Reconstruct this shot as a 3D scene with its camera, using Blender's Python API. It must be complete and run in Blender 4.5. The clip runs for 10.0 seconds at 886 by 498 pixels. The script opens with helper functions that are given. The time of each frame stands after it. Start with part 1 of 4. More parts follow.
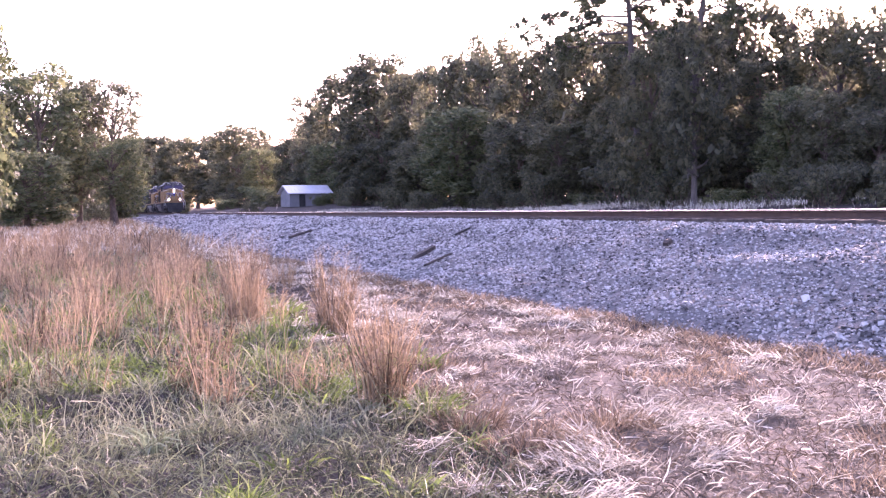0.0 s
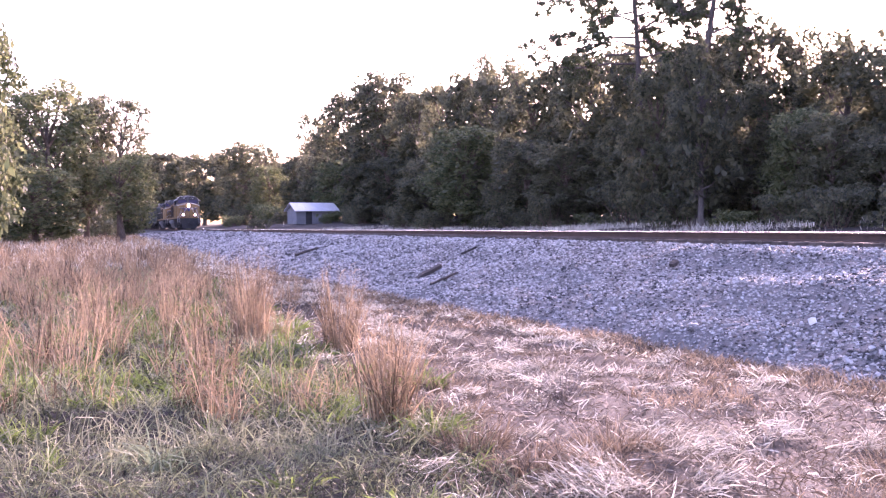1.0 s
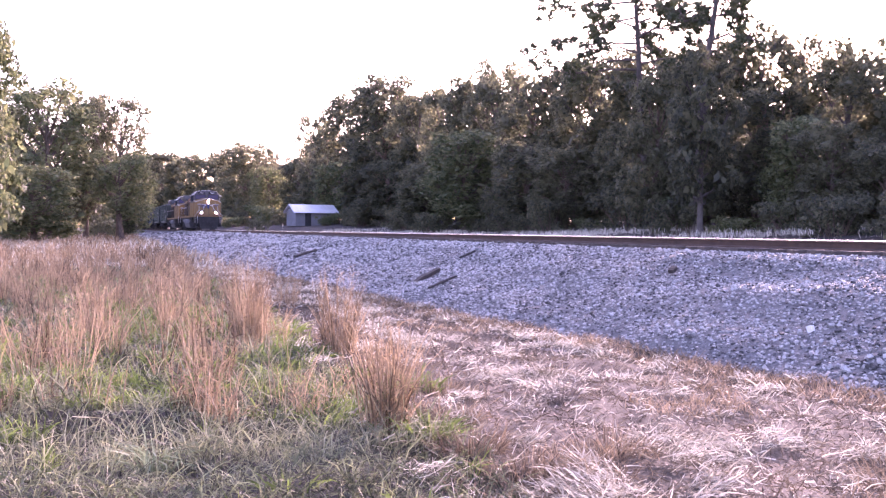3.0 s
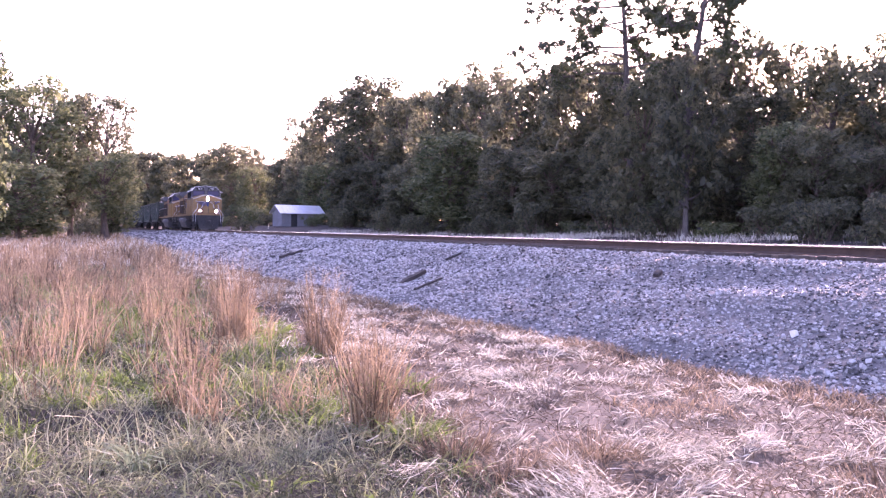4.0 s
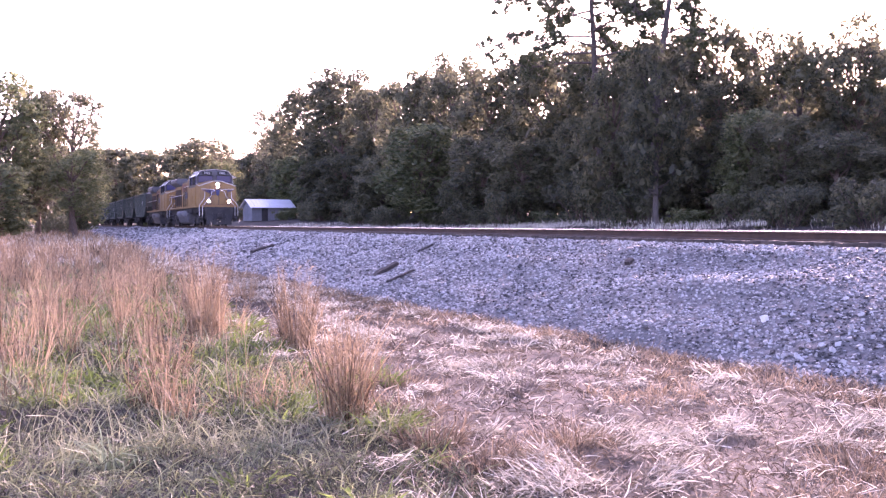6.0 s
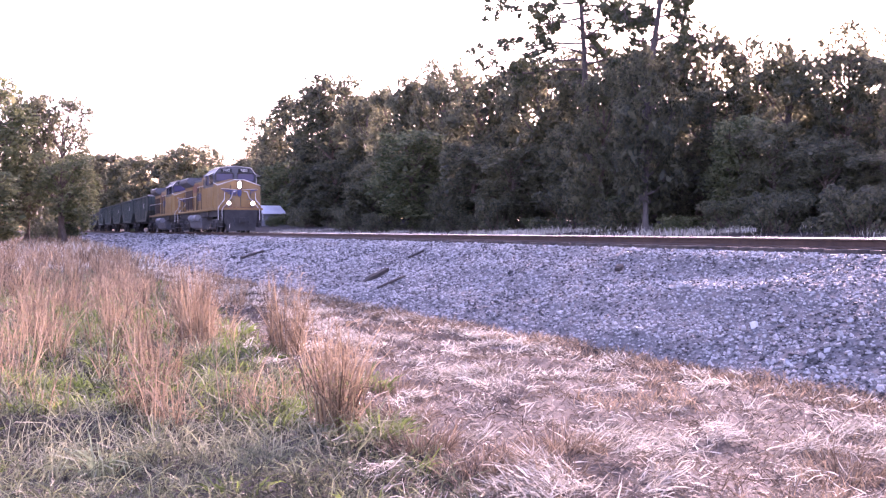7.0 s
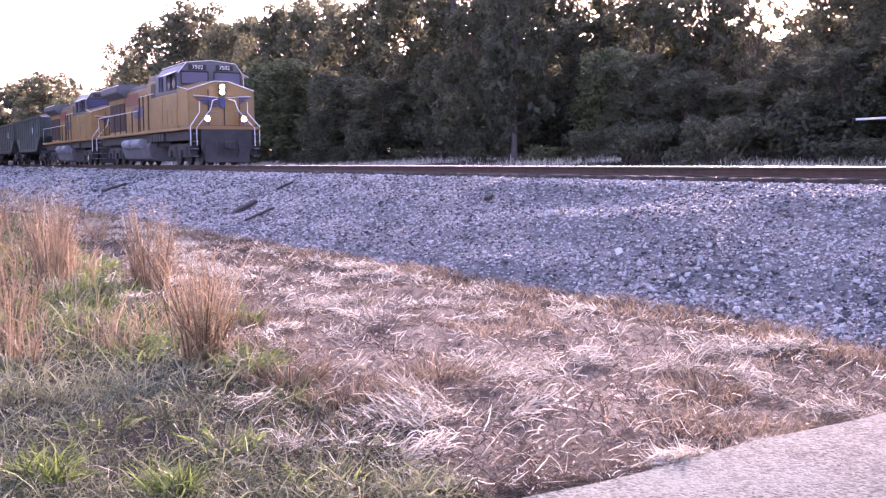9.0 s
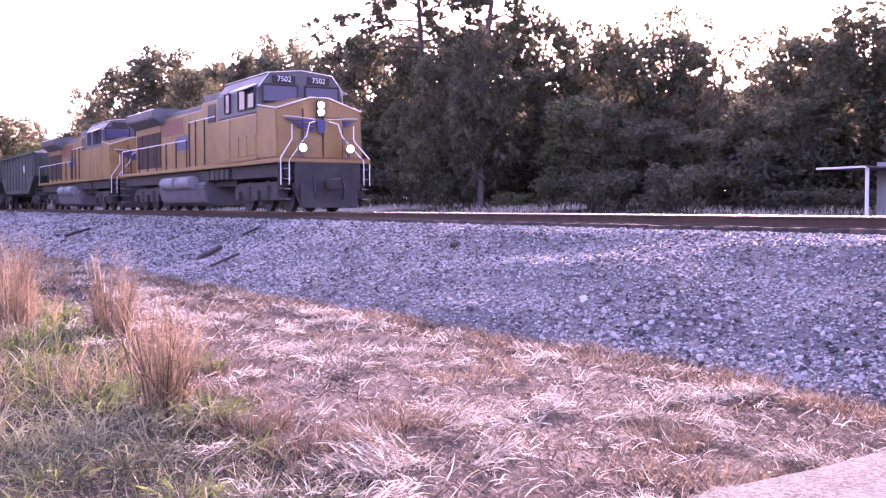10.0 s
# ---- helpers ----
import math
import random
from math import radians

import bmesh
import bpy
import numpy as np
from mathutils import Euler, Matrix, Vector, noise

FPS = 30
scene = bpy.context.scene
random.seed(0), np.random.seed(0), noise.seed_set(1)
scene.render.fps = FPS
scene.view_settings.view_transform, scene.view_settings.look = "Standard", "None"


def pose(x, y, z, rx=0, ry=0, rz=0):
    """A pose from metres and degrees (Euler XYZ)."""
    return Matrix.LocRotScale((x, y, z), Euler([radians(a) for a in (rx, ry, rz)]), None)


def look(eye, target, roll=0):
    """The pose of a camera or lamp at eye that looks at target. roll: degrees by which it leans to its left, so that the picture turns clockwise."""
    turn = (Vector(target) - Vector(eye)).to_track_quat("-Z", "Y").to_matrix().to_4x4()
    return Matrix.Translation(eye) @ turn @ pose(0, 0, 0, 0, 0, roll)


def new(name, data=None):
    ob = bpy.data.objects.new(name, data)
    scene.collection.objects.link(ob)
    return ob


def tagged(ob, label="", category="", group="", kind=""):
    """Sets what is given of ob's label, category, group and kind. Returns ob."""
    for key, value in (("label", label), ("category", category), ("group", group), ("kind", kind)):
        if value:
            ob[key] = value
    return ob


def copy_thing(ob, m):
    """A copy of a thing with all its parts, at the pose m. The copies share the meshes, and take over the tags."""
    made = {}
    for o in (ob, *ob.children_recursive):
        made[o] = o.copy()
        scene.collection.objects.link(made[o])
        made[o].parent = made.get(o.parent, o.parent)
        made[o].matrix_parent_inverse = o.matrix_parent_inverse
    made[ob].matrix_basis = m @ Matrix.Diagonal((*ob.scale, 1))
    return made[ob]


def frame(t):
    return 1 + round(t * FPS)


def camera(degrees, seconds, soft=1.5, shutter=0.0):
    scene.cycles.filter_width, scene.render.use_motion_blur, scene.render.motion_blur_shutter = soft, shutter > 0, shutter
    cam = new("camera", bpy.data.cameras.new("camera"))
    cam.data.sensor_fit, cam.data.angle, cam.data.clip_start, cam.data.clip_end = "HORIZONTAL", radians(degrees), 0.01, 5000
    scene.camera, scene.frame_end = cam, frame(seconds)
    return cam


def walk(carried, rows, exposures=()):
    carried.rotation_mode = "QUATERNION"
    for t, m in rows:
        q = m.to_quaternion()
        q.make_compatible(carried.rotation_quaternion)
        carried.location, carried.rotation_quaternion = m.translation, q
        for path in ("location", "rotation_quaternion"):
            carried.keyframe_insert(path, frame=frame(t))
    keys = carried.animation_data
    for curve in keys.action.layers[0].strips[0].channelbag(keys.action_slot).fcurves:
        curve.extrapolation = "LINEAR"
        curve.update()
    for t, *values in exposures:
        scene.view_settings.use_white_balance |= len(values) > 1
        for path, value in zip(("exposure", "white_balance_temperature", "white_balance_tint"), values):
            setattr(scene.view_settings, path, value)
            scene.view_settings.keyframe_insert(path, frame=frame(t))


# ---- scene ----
cam = camera(45.5, 10.0, soft=1.3)
# seconds, place, yaw to the left of +y, pitch, roll
PATH = [
    (0, 0.026, -0.016, 1.852, 70.90, -2.24, -0.91),
    (0.5, 0.024, -0.016, 1.851, 71.16, -1.58, -0.60),
    (1, 0.026, -0.021, 1.859, 71.21, -1.22, -0.37),
    (1.5, 0.019, -0.015, 1.860, 71.92, -0.97, -0.39),
    (2, 0.021, -0.021, 1.858, 71.74, -0.83, -0.25),
    (2.5, 0.020, -0.021, 1.861, 71.52, -0.83, 0.00),
    (3.8, 0.022, -0.021, 1.859, 70.52, -1.15, 0.80),
    (4, 0.024, -0.022, 1.858, 70.39, -0.92, 0.85),
    (4.5, 0.018, -0.023, 1.864, 70.19, -0.19, 0.48),
    (5, 0.024, -0.017, 1.864, 69.63, -0.25, 1.00),
    (5.5, 0.016, -0.023, 1.855, 68.48, -1.30, 1.17),
    (5.7, 0.018, -0.022, 1.856, 69.04, -1.45, 0.06),
    (6.8, 0.026, -0.027, 1.856, 68.58, -1.14, -0.12),
    (7, 0.028, -0.028, 1.856, 68.34, -1.03, -0.06),
    (7.5, 0.017, -0.020, 1.855, 67.91, -1.14, -0.17),
    (7.6, 0.015, -0.018, 1.853, 68.00, -1.18, -0.22),
    (7.7, 0.012, -0.012, 1.845, 67.92, -1.45, -0.66),
    (7.8, 0.008, 0.000, 1.830, 67.60, -2.95, -1.25),
    (7.9, 0.003, 0.012, 1.810, 65.80, -5.00, -1.95),
    (8, -0.008, 0.020, 1.800, 63.98, -7.00, -2.26),
    (8.1, -0.022, 0.024, 1.800, 62.46, -8.42, -2.20),
    (8.2, -0.035, 0.025, 1.806, 61.60, -8.70, -2.15),
    (8.3, -0.045, 0.025, 1.812, 61.42, -8.05, -1.80),
    (8.5, -0.054, 0.025, 1.822, 62.04, -6.90, -1.84),
    (9, -0.053, 0.026, 1.827, 61.37, -4.76, -0.33),
    (9.5, -0.044, 0.025, 1.835, 60.83, -3.07, -0.25),
    (9.7, -0.040, 0.029, 1.838, 60.36, -2.70, -0.24),
    (10, -0.033, 0.035, 1.842, 59.55, -2.27, -0.02),
]
EXPOSURES = [(0.0, 2.62, 6130, 62), (7.5, 2.65, 6130, 68), (8.1, 2.48, 6150, 57), (8.6, 2.48, 6150, 57), (10.0, 2.58, 6250, 84)]
walk(cam, [(t, pose(x, y, z, 90 + pitch, 0, yaw) @ pose(0, 0, 0, 0, 0, roll)) for t, x, y, z, yaw, pitch, roll in PATH], EXPOSURES)

# ---- light: a low evening sun behind the far woods ----
SUN_AZ, SUN_EL = radians(43.4), radians(15.5)
world = bpy.data.worlds.new("sky")
scene.world = world
world.use_nodes = True
wn = world.node_tree
sky = wn.nodes.new("ShaderNodeTexSky")
sky.sky_type, sky.sun_disc = "NISHITA", False
sky.sun_elevation, sky.sun_rotation = SUN_EL, -SUN_AZ
sky.dust_density, sky.air_density, sky.ozone_density = 3.0, 1.0, 1.0
wn.nodes["Background"].inputs["Strength"].default_value = 0.15
wn.links.new(sky.outputs[0], wn.nodes["Background"].inputs["Color"])
sun_way = Vector((-math.sin(SUN_AZ) * math.cos(SUN_EL), math.cos(SUN_AZ) * math.cos(SUN_EL), math.sin(SUN_EL)))
sun = new("sun", bpy.data.lights.new("sun", "SUN"))
sun.data.energy, sun.data.angle, sun.data.color = 2.3, radians(0.6), (1.0, 0.86, 0.68)
sun.matrix_world = look(sun_way * 200, (0, 0, 0))

# ---- the plan ----
TRACK_Y, RAIL_Z = 14.0, 1.70      # centre of the track, top of the rail
ROAD_W, ROAD_E = -4.40, 2.6        # the lane that crosses the track


def ramp(v, *points):
    """Straight lines from point to point."""
    if v <= points[0][0]:
        return points[0][1]
    for (a, p), (b, q) in zip(points, points[1:]):
        if v <= b:
            return p + (q - p) * (v - a) / (b - a)
    return points[-1][1]


def toe(x):
    """Where the ballast's slope meets the grass."""
    return ramp(x, (-300, 6.6), (-44, 6.5), (-22, 7.6), (-10, 8.45), (-5, 8.7), (20, 8.7)) + 0.12 * noise.noise((x * 0.6, 3, 0))


def ground_z(x, y):
    """Height of the earth."""
    far = ramp(x, (-400, 1.0), (-130, 0.55), (-40, 0.08), (-12, 0.0))
    near = ramp(y, (-30, 0.5), (0, 0.2), (3, 0.16), (6.5, 0.0))
    side = max(far, near) if y < 7 else far
    z = ramp(y, (7.0, side), (9.2, min(side, 0.5)), (12.4, 1.15), (16.5, 1.2), (19.5, 0.9), (26, 1.2), (48, 2.6), (120, 3.5), (400, 6))
    if y > 21:
        z += ramp(x, (-200, 0.9), (-140, 0.9), (-105, 0.0)) * min(1, (y - 21) / 6)
    calm = min(1.0, max(0.0, (ROAD_W - x) / 1.5)) if x < 0 else 0.3
    lumps = 0.05 * noise.noise((x * 0.35, y * 0.35, 0)) + 0.09 * noise.noise((x * 1.1, y * 1.1, 5)) + 0.03 * noise.noise((x * 2.6, y * 2.6, 8))
    return z + lumps * calm


def ballast_z(x, y):
    """Height of the stone bed's surface."""
    t = toe(x)
    up = ramp(y, (t - 0.25, -0.12), (t, 0.03), (12.35, 1.41), (12.6, 1.45), (15.4, 1.45), (17.6, 0.9), (18.4, 0.6))
    wave = 0.23 * noise.noise((x * 0.22, y * 0.7, 1)) + 0.07 * noise.noise((x * 0.8, y * 1.2, 2))
    return up + (wave * min(1, max(0, (12.3 - y) * 2)) if y < 12.3 else 0) + max(0, ground_z(x, t)) * max(0, min(1, (11 - y) / 3))


# ---- materials ----
def material(name):
    m = bpy.data.materials.new(name)
    m.use_nodes = True
    return m, m.node_tree.nodes, m.node_tree.links, m.node_tree.nodes["Principled BSDF"]


def paint(name, dark, light, rough=0.6, metal=0.0, scale=4.0, fine=60.0, bump=0.2, depth=0.01, piece=0.0, stretch=(1, 1, 1), lo=0.3, hi=0.7):
    """A worn surface: two colours mixed by coarse and fine noise, with relief; piece: how far single pieces differ."""
    m, n, l, b = material(name)
    co = n.new("ShaderNodeTexCoord")
    mp = n.new("ShaderNodeMapping")
    mp.inputs["Scale"].default_value = stretch
    l.new(co.outputs["Object"], mp.inputs["Vector"])
    a, f = n.new("ShaderNodeTexNoise"), n.new("ShaderNodeTexNoise")
    a.inputs["Scale"].default_value, f.inputs["Scale"].default_value = scale, fine
    a.inputs["Detail"].default_value, f.inputs["Detail"].default_value = 6, 4
    for t in (a, f):
        l.new(mp.outputs[0], t.inputs["Vector"])
    add = n.new("ShaderNodeMath")
    add.operation = "MULTIPLY_ADD"
    add.inputs[1].default_value = 0.45
    l.new(f.outputs["Fac"], add.inputs[0])
    half = n.new("ShaderNodeMath")
    half.operation = "MULTIPLY"
    half.inputs[1].default_value = 0.55
    l.new(a.outputs["Fac"], half.inputs[0])
    l.new(half.outputs[0], add.inputs[2])
    last = add.outputs[0]
    if piece:
        geo = n.new("ShaderNodeNewGeometry")
        obi = n.new("ShaderNodeObjectInfo")
        both = n.new("ShaderNodeMath")
        both.operation = "ADD"
        l.new(geo.outputs["Random Per Island"], both.inputs[0])
        l.new(obi.outputs["Random"], both.inputs[1])
        mul = n.new("ShaderNodeMath")
        mul.operation = "MULTIPLY_ADD"
        mul.inputs[1].default_value = piece
        l.new(both.outputs[0], mul.inputs[0])
        sub = n.new("ShaderNodeMath")
        sub.operation = "SUBTRACT"
        sub.inputs[1].default_value = piece
        l.new(last, mul.inputs[2])
        l.new(mul.outputs[0], sub.inputs[0])
        last = sub.outputs[0]
    r = n.new("ShaderNodeValToRGB")
    r.color_ramp.elements[0].position, r.color_ramp.elements[1].position = lo, hi
    r.color_ramp.elements[0].color, r.color_ramp.elements[1].color = (*dark, 1), (*light, 1)
    l.new(last, r.inputs["Fac"])
    l.new(r.outputs["Color"], b.inputs["Base Color"])
    b.inputs["Roughness"].default_value, b.inputs["Metallic"].default_value = rough, metal
    if bump:
        u = n.new("ShaderNodeBump")
        u.inputs["Strength"].default_value, u.inputs["Distance"].default_value = bump, depth
        l.new(add.outputs[0], u.inputs["Height"])
        l.new(u.outputs[0], b.inputs["Normal"])
    return m


def leafy(name, dark, light, through_share=0.4, clump=0.35, rough=0.6):
    """Leaves and blades: matt, part of the light goes through, each blade a shade of its own."""
    m, n, l, b = material(name)
    geo, obi, co = n.new("ShaderNodeNewGeometry"), n.new("ShaderNodeObjectInfo"), n.new("ShaderNodeTexCoord")
    cl = n.new("ShaderNodeTexNoise")
    cl.inputs["Scale"].default_value = clump
    cl.inputs["Detail"].default_value = 3
    l.new(co.outputs["Object"], cl.inputs["Vector"])
    s1, s2 = n.new("ShaderNodeMath"), n.new("ShaderNodeMath")
    s1.operation = s2.operation = "MULTIPLY_ADD"
    s1.inputs[1].default_value, s2.inputs[1].default_value = 0.7, 0.3
    l.new(geo.outputs["Random Per Island"], s1.inputs[0])
    l.new(obi.outputs["Random"], s2.inputs[0])
    sc = n.new("ShaderNodeMath")
    sc.operation = "MULTIPLY_ADD"
    sc.inputs[1].default_value, sc.inputs[2].default_value = 1.2, -0.5
    l.new(cl.outputs["Fac"], sc.inputs[0])
    l.new(sc.outputs[0], s2.inputs[2])
    l.new(s2.outputs[0], s1.inputs[2])
    r = n.new("ShaderNodeValToRGB")
    r.color_ramp.elements[0].position, r.color_ramp.elements[1].position = 0.2, 0.95
    r.color_ramp.elements[0].color, r.color_ramp.elements[1].color = (*dark, 1), (*light, 1)
    l.new(s1.outputs[0], r.inputs["Fac"])
    l.new(r.outputs["Color"], b.inputs["Base Color"])
    b.inputs["Roughness"].default_value = rough
    tr = n.new("ShaderNodeBsdfTranslucent")
    l.new(r.outputs["Color"], tr.inputs["Color"])
    mix = n.new("ShaderNodeMixShader")
    mix.inputs[0].default_value = through_share
    l.new(b.outputs[0], mix.inputs[1])
    l.new(tr.outputs[0], mix.inputs[2])
    l.new(mix.outputs[0], n["Material Output"].inputs["Surface"])
    return m


def glow(name, colour, strength):
    m, n, l, b = material(name)
    b.inputs["Base Color"].default_value = (*colour, 1)
    b.inputs["Emission Color"].default_value = (*colour, 1)
    b.inputs["Emission Strength"].default_value = strength
    return m


# very dark earth: the shade between grass blades is put into its colour
EARTH = paint("earth_and_thatch", (0.014, 0.011, 0.008), (0.05, 0.04, 0.028), 0.95, scale=1.2, fine=25, bump=0.8, depth=0.04)
# darker than STONE: shade between the stones is painted into the bed
GRAVEL = paint("shaded_ballast_gaps", (0.03, 0.029, 0.029), (0.2, 0.196, 0.188), 0.85, scale=6, fine=22, bump=1.0, depth=0.05)
STONE = paint("ballast_granite", (0.04, 0.039, 0.038), (0.44, 0.432, 0.41), 0.75, scale=0.6, fine=40, bump=0.4, piece=0.62)


def chipped(name):
    """A worn road surface of stone chips in tar."""
    m, n, l, p = material(name)
    co = n.new("ShaderNodeTexCoord")
    cells, wear = n.new("ShaderNodeTexVoronoi"), n.new("ShaderNodeTexNoise")
    cells.inputs["Scale"].default_value, wear.inputs["Scale"].default_value = 55, 2.2
    wear.inputs["Detail"].default_value = 6
    for t in (cells, wear):
        l.new(co.outputs["Object"], t.inputs["Vector"])
    tone, both, r, u = n.new("ShaderNodeSeparateColor"), n.new("ShaderNodeMath"), n.new("ShaderNodeValToRGB"), n.new("ShaderNodeBump")
    l.new(cells.outputs["Color"], tone.inputs[0])
    both.operation = "MULTIPLY_ADD"
    both.inputs[1].default_value = 0.6
    l.new(tone.outputs[0], both.inputs[0])
    l.new(wear.outputs["Fac"], both.inputs[2])
    r.color_ramp.elements[0].position, r.color_ramp.elements[1].position = 0.4, 1.1
    r.color_ramp.elements[0].color, r.color_ramp.elements[1].color = (0.016, 0.021, 0.018, 1), (0.125, 0.155, 0.135, 1)
    l.new(both.outputs[0], r.inputs["Fac"])
    l.new(r.outputs["Color"], p.inputs["Base Color"])
    u.invert = True
    u.inputs["Strength"].default_value, u.inputs["Distance"].default_value = 0.8, 0.007
    l.new(cells.outputs["Distance"], u.inputs["Height"])
    l.new(u.outputs[0], p.inputs["Normal"])
    p.inputs["Roughness"].default_value = 0.95
    p.inputs["Specular IOR Level"].default_value = 0.2
    return m


ASPHALT = chipped("worn_chipped_asphalt")
STEEL = paint("polished_rail_head", (0.55, 0.53, 0.5), (0.75, 0.73, 0.7), 0.22, 1.0, scale=3, fine=80, bump=0.05)
RUST = paint("rusty_rail", (0.035, 0.02, 0.014), (0.10, 0.055, 0.035), 0.85, scale=5, fine=70, bump=0.4)
TIE = paint("creosoted_tie", (0.03, 0.024, 0.02), (0.12, 0.095, 0.075), 0.9, scale=3, fine=60, bump=0.7, piece=0.2, stretch=(8, 1, 1))
OLDWOOD = paint("rotten_wood", (0.018, 0.016, 0.015), (0.06, 0.05, 0.045), 0.95, scale=4, fine=40, bump=0.8, stretch=(1, 0.2, 1))
BARK = paint("bark", (0.06, 0.045, 0.035), (0.24, 0.18, 0.14), 0.95, scale=3, fine=30, bump=1.0, depth=0.04, stretch=(3, 3, 0.6))
PALEBARK = paint("pale_bark", (0.055, 0.047, 0.042), (0.165, 0.142, 0.122), 0.95, scale=3, fine=30, bump=1.0, depth=0.04, stretch=(3, 3, 0.6))
LEAF = leafy("oak_leaves", (0.065, 0.075, 0.05), (0.19, 0.195, 0.11), 0.62)
# brighter copy of LEAF: skylight and haze on the foliage are in its colour
LEAF_LIT = leafy("lit_pale_leaves", (0.075, 0.1, 0.045), (0.23, 0.25, 0.12), 0.5)
NEEDLE = leafy("pine_needles", (0.03, 0.045, 0.022), (0.09, 0.11, 0.05), 0.25)
STRAW = leafy("dry_straw", (0.13, 0.108, 0.072), (0.78, 0.75, 0.62), 0.3, 1.6)
# brown thatch, darkened so hollows under the straws look shaded
MAT = leafy("brown_thatch", (0.018, 0.014, 0.009), (0.17, 0.135, 0.092), 0.3, 1.3)
SEDGE = leafy("broomsedge", (0.04, 0.026, 0.014), (0.43, 0.315, 0.19), 0.38, 0.8)
GREEN = leafy("green_grass", (0.04, 0.07, 0.016), (0.24, 0.32, 0.08), 0.5, 0.8)
GREY_GRASS = leafy("grey_green_grass", (0.024, 0.036, 0.014), (0.28, 0.31, 0.16), 0.4, 0.9)
PALE_GRASS = leafy("pale_green_grass", (0.10, 0.14, 0.07), (0.36, 0.42, 0.25), 0.4, 0.9)
DRY = leafy("dry_grey_green_leaves", (0.05, 0.058, 0.028), (0.33, 0.34, 0.21), 0.4, 0.9)
DEAD = leafy("dead_stems", (0.03, 0.027, 0.025), (0.22, 0.19, 0.17), 0.2, 0.9)
RUSSET = leafy("russet_blades", (0.06, 0.043, 0.026), (0.36, 0.275, 0.18), 0.35, 0.9)
# grey-green thatch, darkened: the shade beside the lane is in the colour
THATCH = leafy("shaded_grey_thatch", (0.02, 0.026, 0.015), (0.22, 0.235, 0.145), 0.35, 0.9)
YELLOW = paint("yellow_enamel", (0.2, 0.11, 0.036), (0.36, 0.21, 0.066), 0.42, scale=1.5, fine=18, bump=0.05)
GREY = paint("grey_enamel", (0.07, 0.07, 0.078), (0.15, 0.15, 0.16), 0.5, scale=1.5, fine=18, bump=0.05)
DARKGREY = paint("sooty_grey", (0.016, 0.015, 0.015), (0.056, 0.052, 0.05), 0.7, scale=2, fine=25, bump=0.2)
BLUE = paint("blue_enamel", (0.035, 0.045, 0.13), (0.07, 0.08, 0.2), 0.4, scale=2, fine=30, bump=0.0)
RED = paint("red_stripe", (0.15, 0.045, 0.03), (0.26, 0.085, 0.05), 0.45, scale=2, fine=30, bump=0.0)
WHITE = paint("white_paint", (0.68, 0.68, 0.66), (0.82, 0.82, 0.8), 0.45, scale=3, fine=40, bump=0.05)
BLACK = paint("black_paint", (0.012, 0.012, 0.013), (0.03, 0.03, 0.03), 0.5, scale=3, fine=40, bump=0.05)
SIDING = paint("grey_siding", (0.16, 0.165, 0.175), (0.28, 0.285, 0.3), 0.7, scale=1.5, fine=30, bump=0.1)
TIN = paint("galvanised_roof", (0.62, 0.63, 0.65), (0.82, 0.83, 0.84), 0.35, 0.3, scale=1, fine=20, bump=0.1)
HOPPER = paint("hopper_green_black", (0.028, 0.045, 0.04), (0.075, 0.1, 0.086), 0.6, scale=1.2, fine=14, bump=0.1)
COAL = paint("coal", (0.008, 0.008, 0.009), (0.03, 0.03, 0.032), 0.6, scale=6, fine=40, bump=1.0, depth=0.08)
LAMP = glow("headlamp_glow", (1.0, 0.95, 0.85), 25.0)
mg, ng, lg, GLASS = material("cab_glass")
# the reflected sky's blue is put into the glass colour
GLASS.inputs["Base Color"].default_value = (0.07, 0.07, 0.14, 1)
GLASS.inputs["Roughness"].default_value = 0.08
GLASS.inputs["Coat Weight"].default_value = 0.2
GLASS.inputs["Specular IOR Level"].default_value = 0.3
GLASS = mg


# ---- mesh helpers ----
def finish(name, bm, mat, smooth=False):
    me = bpy.data.meshes.new(name)
    bm.to_mesh(me)
    bm.free()
    me.materials.append(mat)
    if smooth:
        for p in me.polygons:
            p.use_smooth = True
    return me


def part(name, bm, mat, parent, label="", smooth=False):
    ob = new(name, finish(name, bm, mat, smooth))
    ob.parent = parent
    return tagged(ob, label) if label else ob


def thing(name, label, category, group="", m=None):
    ob = new(name)
    if m:
        ob.matrix_basis = m
    return tagged(ob, label, category, group)


def box(bm, x0, x1, y0, y1, z0, z1, bevel=0.0):
    """A box with rounded edges, added to bm."""
    r = bmesh.ops.create_cube(bm, size=1.0)
    for v in r["verts"]:
        v.co = Vector((x0 + (v.co.x + 0.5) * (x1 - x0), y0 + (v.co.y + 0.5) * (y1 - y0), z0 + (v.co.z + 0.5) * (z1 - z0)))
    if bevel:
        es = list({e for v in r["verts"] for e in v.link_edges})
        bmesh.ops.bevel(bm, geom=es, offset=bevel, segments=2, affect="EDGES", profile=0.6)
    return bm


def boxes(*many, bevel=0.0):
    bm = bmesh.new()
    for b in many:
        box(bm, *b, bevel)
    return bm


def rod(bm, a, b, r, sides=8):
    """A round bar from a to b."""
    a, b = Vector(a), Vector(b)
    d = b - a
    q = d.to_track_quat("Z", "Y").to_matrix().to_4x4()
    bmesh.ops.create_cone(bm, cap_ends=True, segments=sides, radius1=r, radius2=r, depth=d.length,
                          matrix=Matrix.Translation((a + b) / 2) @ q)
    return bm


